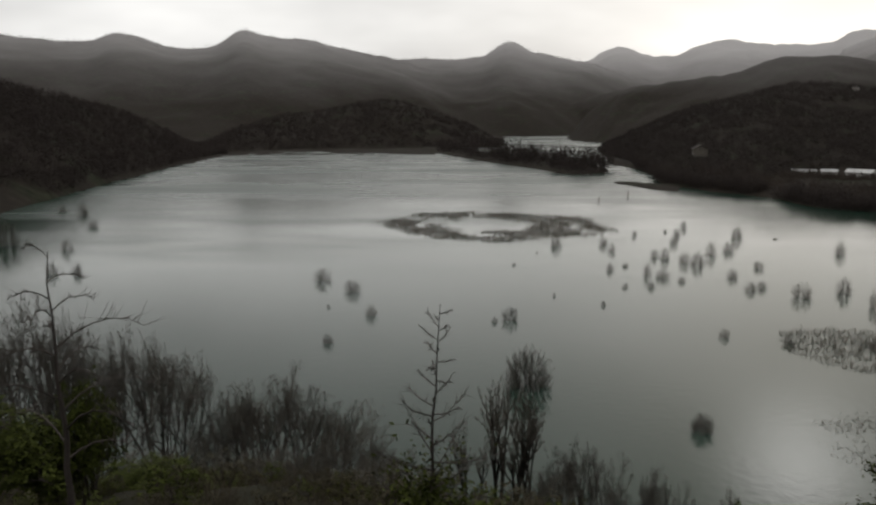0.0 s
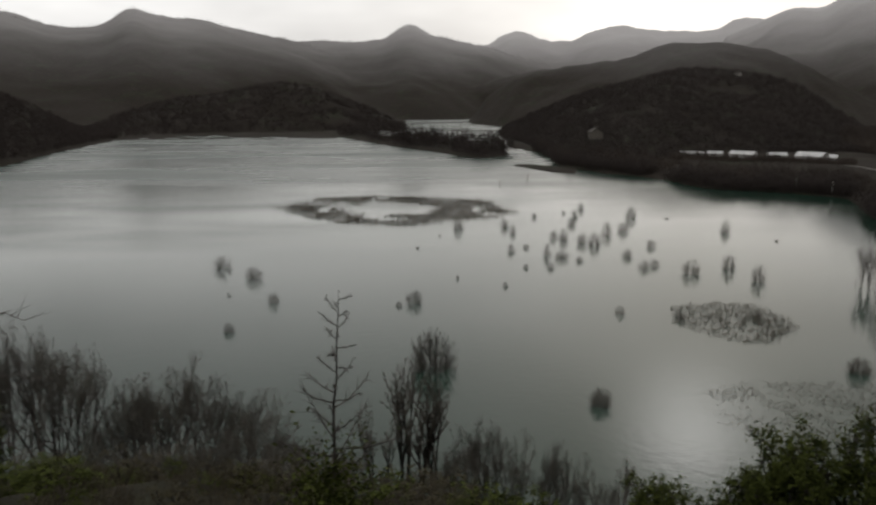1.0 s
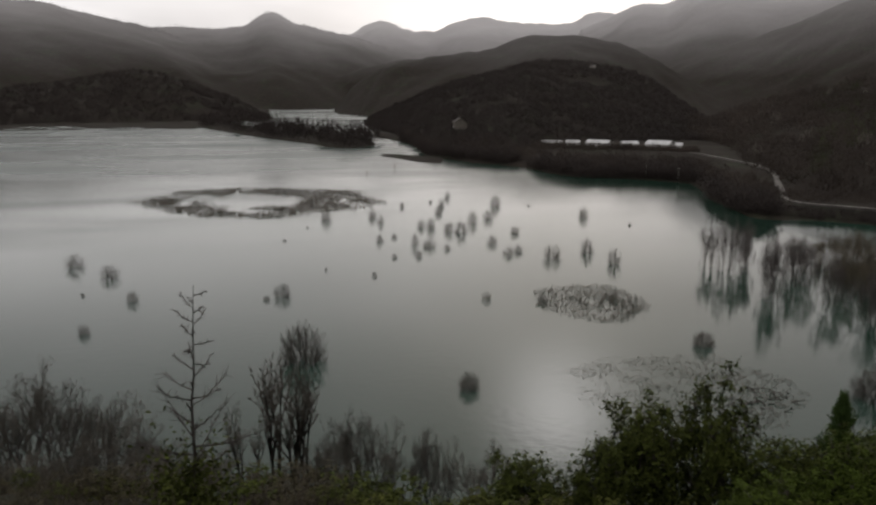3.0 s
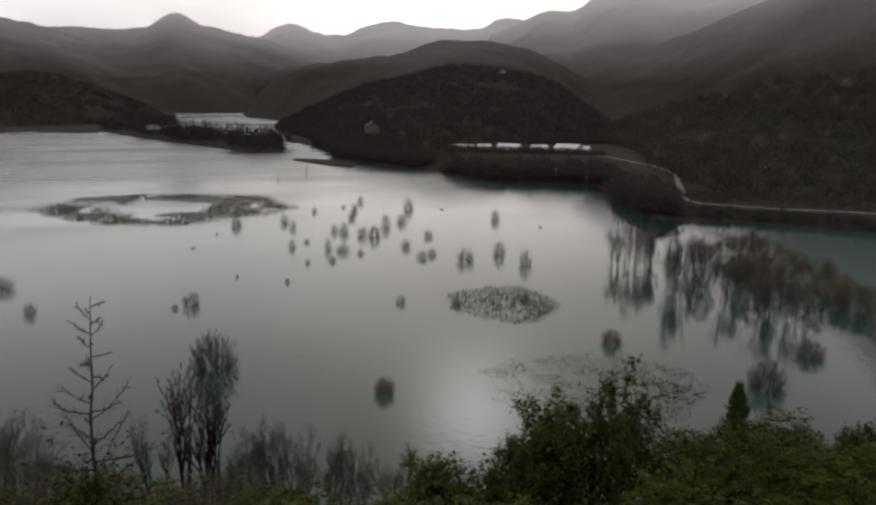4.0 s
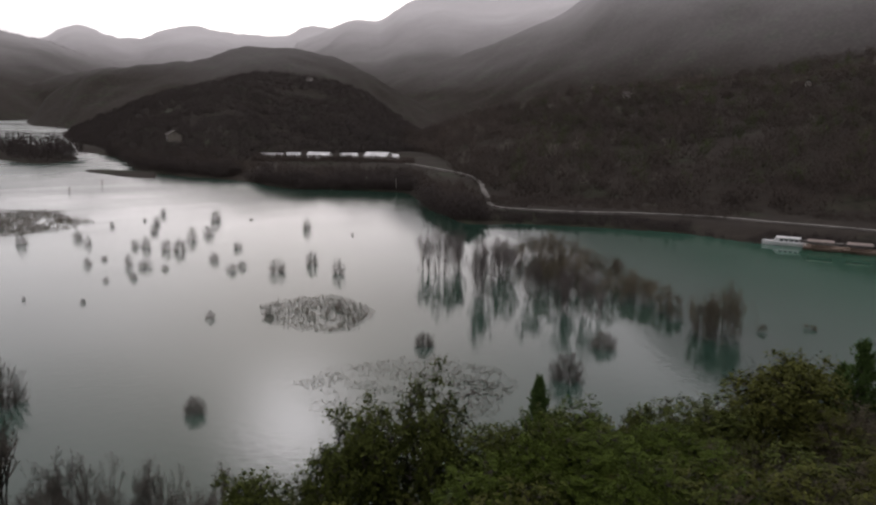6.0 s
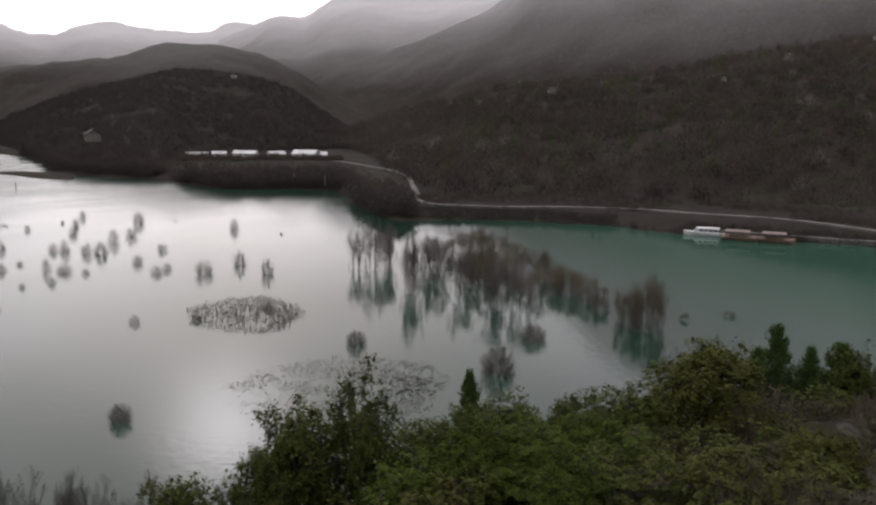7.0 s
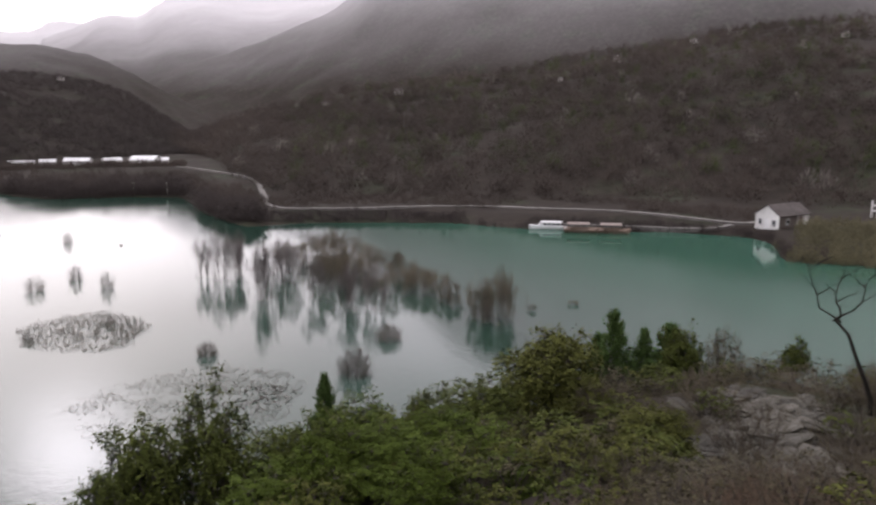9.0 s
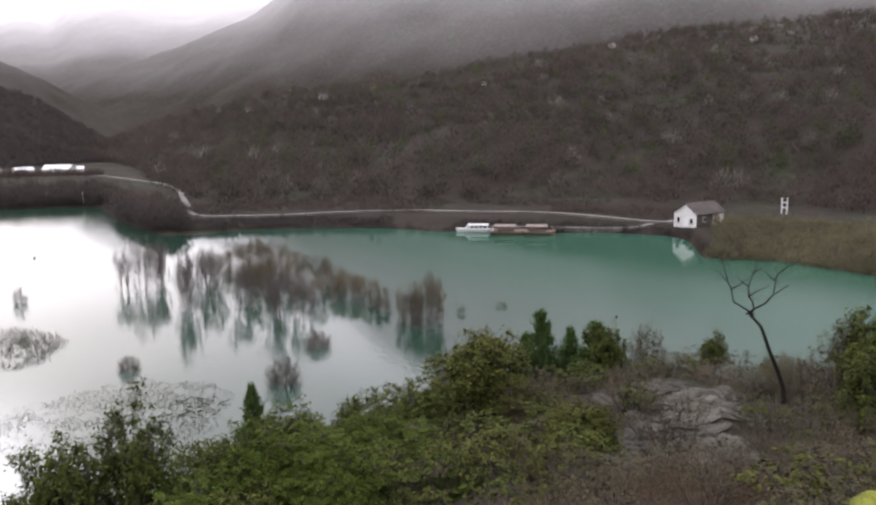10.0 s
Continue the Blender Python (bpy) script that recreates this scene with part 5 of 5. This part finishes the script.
strip("road", [(34.2, 405), (37.06, 369), (38.6, 340), (39.54, 312), (39.95, 270), (40.4, 240), (42, 229), (46.3, 225), (51, 227), (56, 230), (60.9, 224), (66.6, 219), (71.7, 213), (74, 211), (75.5, 222)], 1.9, ROAD, 0.35, "pale gravel lakeside road on a low embankment", "road")
strip("quay_path", [(61.5, 203.5), (66.6, 203), (69, 203), (71.3, 204.5), (73.2, 209)], 2.0, ROAD, 0.3, "narrow pale stone path along the quay", "path")


def gabled_house(name, width, length, eave, apex, wall, roof, label, windows=True, category="house", front=None):
    root = new(name)
    hw = width / 2
    outline = [(-hw, -0.6), (hw, -0.6), (hw, eave), (0, apex), (-hw, eave)]
    part("wall", prism(outline, length, -length / 2), wall, root)
    pitch = math.atan2(apex - eave, hw)
    over, thick = 0.45, 0.22
    for s in (-1, 1):
        ex, ez = s * (hw + over), eave - over * math.tan(pitch)
        pts = [(0, apex + 0.03), (ex, ez + 0.03), (ex, ez + thick), (0, apex + thick + 0.05)]
        part("roof", prism(pts, length + 2 * over, -length / 2 - over), roof, root)
    if front is not None:
        part("gable_wall", prism(outline, 0.12, -length / 2 - 0.12), front, root, "white plastered gable wall")
        part("side_wall", box(bmesh.new(), (hw + 0.05, length * 0.3, 1.6), (0.14, length * 0.38, 3.3), 0.02), front, root, "pale plastered end of the side wall")
        part("gate", box(bmesh.new(), (hw + 0.13, length * 0.2, 1.6), (0.08, 1.7, 2.6), 0.02), CANVAS, root, "faded beige gate")
    if windows:
        bm = box(bmesh.new(), (0, -length / 2 - 0.14, 1.05), (1.5, 0.1, 2.1), 0.02)
        part("door", bm, WHITE_PAINT if front else WOOD, root)
        for x, y, z, turn in ((-hw * 0.58, -length / 2 - 0.1, 1.5, 0), (hw * 0.58, -length / 2 - 0.1, 1.5, 0), (hw, -length * 0.22, 1.7, 90)):
            win = part("window", box(bmesh.new(), (0, 0, 0), (1.1, 0.14, 1.4), 0.02), WHITE_PAINT, root)
            win.matrix_local = pose(x, y, z, 0, 0, turn)
            pane = part("pane", box(bmesh.new(), (0, -0.06, 0), (0.86, 0.06, 1.16)), DARK_GLASS, win)
            part("sill", box(bmesh.new(), (0, -0.12, -0.76), (1.3, 0.25, 0.08)), STONE, win)
    return tagged(root, label, category)


hx, hy = polar_near(76.3, 209)
house = gabled_house("lake_house", 6.8, 10.5, 3.3, 5.5, BOARDS, TILES, "lakeside house with a white gable, brown side and tiled roof", front=PLASTER)
house.matrix_world = pose(hx, hy, max(ground_at(hx, hy), 1.4), 0, 0, 245.7)
sx, sy = polar(18.3, 452)
ruin = gabled_house("hillside_house", 7, 9, 4.2, 6.2, RUBBLE, TILES, "weathered stone house among trees above the shore")
ruin.matrix_world = pose(sx, sy, ground_at(sx, sy) + 1.5, 0, 0, 170)
terrace = new("terrace_wall", None)
part("wall", box(bmesh.new(), (0, 0, 0), (11, 0.8, 3.2), 0.1), STONE, terrace)
terrace.matrix_world = pose(sx - 2.3, sy - 7, ground_at(sx - 2.3, sy - 7) + 1.1, 0, 0, -14)
tagged(terrace, "grey stone terrace wall below a hillside house", "wall")

for az, r, ln, wide in ((24.9, 456, 12, 1.4), (26.4, 449, 7, 3.2), (28.2, 445, 12, 6.5), (30.3, 441, 8.5, 4.6), (32.4, 428, 12, 11), (33.4, 440, 7, 5)):
    x, y = polar(az, r)
    shed = gabled_house("low_shed", wide, ln, 1.0 + 0.16 * wide, 1.7 + 0.26 * wide, PLASTER, METAL_ROOF, "long low white shed with a pale sheet roof", False, "shed")
    shed["group"] = "white sheds"
    shed.matrix_world = pose(x, y, ground_at(x, y) + 0.2, 0, 0, 90 - az + (ln * 17.3) % 50 - 25)

woods("shed_trees", 420, (23.5, 35), lambda az: (az * 0 + 408, az * 0 + 426), 2.7, "thin bare trees in front of low sheds", 40, 3, 0.2, BROWN_WOODS)

# small pale houses scattered over the hillsides: bearing, rise
for az, rise, size in ((44.7, 0.3, 7), (47.6, 1.75, 7), (49.9, 1.15, 9), (61.4, 2.05, 7), (65.2, 3.35, 8), (70.2, 4.5, 7), (79.4, 4.6, 7), (81.6, 4.95, 6), (65.2, 3.5, 7), (27.5, 1.95, 6)):
    x, y = on_slope(az, rise - 0.25)
    s = size / 9 * min(math.hypot(x, y) / 750, 1.0)
    cottage = gabled_house("hill_cottage", 5.5 * s, 7 * s, 3.2 * s, 4.9 * s, OLD_PLASTER, TILES, "small pale cottage among the hillside woods", False)
    cottage["group"] = "hill cottages"
    cottage.matrix_world = pose(x, y, ground_at(x, y) + 1.5, 0, 0, rng.uniform(0, 180))

# white timber frame behind the thicket
fx, fy = polar_near(81.7, 232)
gate = new("white_frame")
for s in (-0.85, 0.85):
    part("post", box(bmesh.new(), (s * 0.8, 0, 2.2), (0.36, 0.36, 4.4), 0.03), WHITE_PAINT, gate)
for z in (1.7, 3.1):
    part("crossbar", box(bmesh.new(), (0, 0, z), (1.02, 0.3, 0.36), 0.03), WHITE_PAINT, gate)
gate.matrix_world = pose(fx, fy, ground_at(fx, fy) + 0.6, 0, 0, -81.7)
tagged(gate, "tall white painted frame of two posts and crossbars", "frame")


def hull(length, beam, depth, name, mat, parent):
    bm = bmesh.new()
    rows = []
    for k in range(11):
        t = k / 10
        w = beam / 2 * (1 - max(0, (t - 0.55) / 0.45) ** 2.2) * (0.88 + 0.12 * min(1, t * 5))
        x, rise = length * (t - 0.5), 0.35 * max(0, t - 0.5) ** 2 * 4
        rows.append([bm.verts.new(p) for p in ((x, -w - 0.02, depth + rise), (x, -w * 0.8, 0.1), (x, -w * 0.3, -0.25), (x, w * 0.3, -0.25), (x, w * 0.8, 0.1), (x, w + 0.02, depth + rise))])
    for a, b in zip(rows[:-1], rows[1:]):
        for k in range(5):
            bm.faces.new((a[k], a[k + 1], b[k + 1], b[k]))
        bm.faces.new((a[0], b[0], b[5], a[5]))
    bm.faces.new(rows[0])
    bmesh.ops.recalc_face_normals(bm, faces=bm.faces)
    return part(name, bm, mat, parent)


boat = new("tour_boat")
hull(9.6, 2.7, 0.8, "hull", WHITE_PAINT, boat)
cabin = part("cabin", box(bmesh.new(), (-0.9, 0, 1.25), (4.8, 2.1, 1.0), 0.08), WHITE_PAINT, boat)
for x in (-2.6, -1.5, -0.4, 0.7):
    for s in (-1, 1):
        part("window", box(bmesh.new(), (x, s * 1.04, 1.35), (0.8, 0.06, 0.45)), DARK_GLASS, cabin)
part("canopy", box(bmesh.new(), (-0.9, 0, 1.9), (5.4, 2.5, 0.14), 0.04), WHITE_PAINT, boat)
part("windscreen", prism([(1.5, 0.9), (2.6, 0.9), (1.7, 1.8), (1.5, 1.8)], 1.9, -0.95), WHITE_PAINT, boat)
bx, by = polar_near(60.5, 201.5)
boat.matrix_world = pose(bx, by, 0.0, 0, 0, 180 - 60.4)
tagged(boat, "white tour boat with a low cabin moored by the quay", "boat")


def roofed_barge(az, r, length, roof_mat, label):
    root = new("roofed_barge")
    hull(length, 3.0, 0.7, "hull", WOOD, root)
    part("deck", box(bmesh.new(), (-0.2, 0, 0.62), (length * 0.86, 2.4, 0.1)), WOOD, root)
    for x in np.linspace(-length * 0.36, length * 0.22, 4):
        for s in (-1.1, 1.1):
            part("post", box(bmesh.new(), (x, s, 1.4), (0.1, 0.1, 1.6)), WOOD, root)
    part("roof", prism([(-1.5, 2.15), (1.5, 2.15), (1.35, 2.32), (0, 2.55), (-1.35, 2.32)], length * 0.64, -length * 0.4), roof_mat, root).matrix_local = pose(0, 0, 0, 0, 0, -90)
    for s in (-0.8, 0.8):
        part("bench", box(bmesh.new(), (-0.5, s, 0.95), (length * 0.5, 0.4, 0.45), 0.03), WOOD, root)
    x, y = polar_near(az, r)
    root.matrix_world = pose(x, y, 0.0, 0, 0, -az)
    return tagged(root, label, "boat", "roofed barges")


roofed_barge(62.9, 197.5, 8.5, CANVAS, "brown wooden barge with a faded canvas roof")
roofed_barge(65.2, 197.5, 8.0, CANVAS, "brown wooden barge with a faded canvas roof")
jetty = new("jetty")
for k in range(34):
    part("plank", box(bmesh.new(), (-8.2 + k * 0.5, 0, 0.75), (0.46, 1.7, 0.08)), WOOD, jetty)
for x in np.linspace(-8, 8, 6):
    for s in (-0.75, 0.75):
        part("post", box(bmesh.new(), (x, s, 0.2), (0.16, 0.16, 1.9)), WOOD, jetty)
x, y = polar_near(64, 200.2)
jetty.matrix_world = pose(x, y, 0, 0, 0, -64)
tagged(jetty, "weathered plank jetty on posts beside moored barges", "jetty")

# poles on the low bank and stakes marking the channel
for az, r, h, w, label in ((31.63, 296, 4.6, 0.3, "pale pole standing on the low bank"), (33.8, 290, 4.6, 0.26, "pale pole standing on the low bank")):
    x, y = polar(az, r)
    pole = new("pale_pole")
    part("shaft", box(bmesh.new(), (0, 0, h / 2 - 0.4), (w, w, h + 0.8), 0.08), OLD_PLASTER, pole)
    part("foot", box(bmesh.new(), (0, 0, 0.3), (w * 2.2, w * 2.2, 1.2), 0.1), STONE, pole)
    pole.matrix_world = pose(x, y, max(ground_at(x, y), 0))
    tagged(pole, label, "pole", "bank poles")
for az, r, h in ((11.6, 297, 1.5), (13.6, 315, 2.4)):
    x, y = polar(az, r)
    stake = new("channel_stake")
    part("shaft", box(bmesh.new(), (0, 0, h / 2 - 0.5), (0.24, 0.24, h + 1), 0.04), WOOD, stake)
    part("cap", box(bmesh.new(), (0, 0, h + 0.08), (0.3, 0.3, 0.14), 0.03), WOOD, stake)
    stake.matrix_world = pose(x, y, 0, 2, 1, 20)
    tagged(stake, "dark wooden channel stake standing in the water", "stake", "channel stakes")

# ---- stones on the slope ----


def boulder(name, mat, seed):
    bm = bmesh.new()
    bmesh.ops.create_icosphere(bm, subdivisions=3, radius=0.5)
    for v in bm.verts:
        p = v.co * 2.4 + Vector((seed * 7.1, seed * 3.3, 0))
        v.co *= 1 + 0.55 * noise.noise(p) + 0.18 * noise.noise(p * 3.1)
        v.co.x = round(v.co.x * 5) / 5 * 0.45 + v.co.x * 0.55
        v.co.z = round(v.co.z * 6) / 6 * 0.6 + v.co.z * 0.4
    me = bpy.data.meshes.new(name)
    bm.to_mesh(me)
    bm.free()
    me.materials.append(mat)
    return me


stones = [boulder("limestone_rock", STONE, k) for k in range(5)]
for k in range(240):
    az, r = rng.normal(75.6, 2.7), rng.uniform(28, 47)
    x, y = polar_near(az, r)
    ob = new("limestone_rock", stones[k % 5])
    ob.matrix_world = pose(x, y, ground_at(x, y) + 0.05, rng.uniform(-22, 22), rng.uniform(-22, 22), rng.uniform(0, 360)) @ Matrix.Diagonal((*(rng.uniform(0.35, 1.0) ** 2 * 1.3 * np.array([1.4, 1.1, 0.42])), 1))
    tagged(ob, "broken grey limestone slab lying on the slope", "rock", "outcrop rocks")
moss = new("mossy_boulder", boulder("mossy_boulder", MOSS, 9))
moss.matrix_world = pose(5.95, -2.2, 27.62, 0, 0, 40) @ Matrix.Diagonal((1.2, 1.0, 1.0, 1))
tagged(moss, "limestone boulder covered in bright yellow-green moss", "rock")
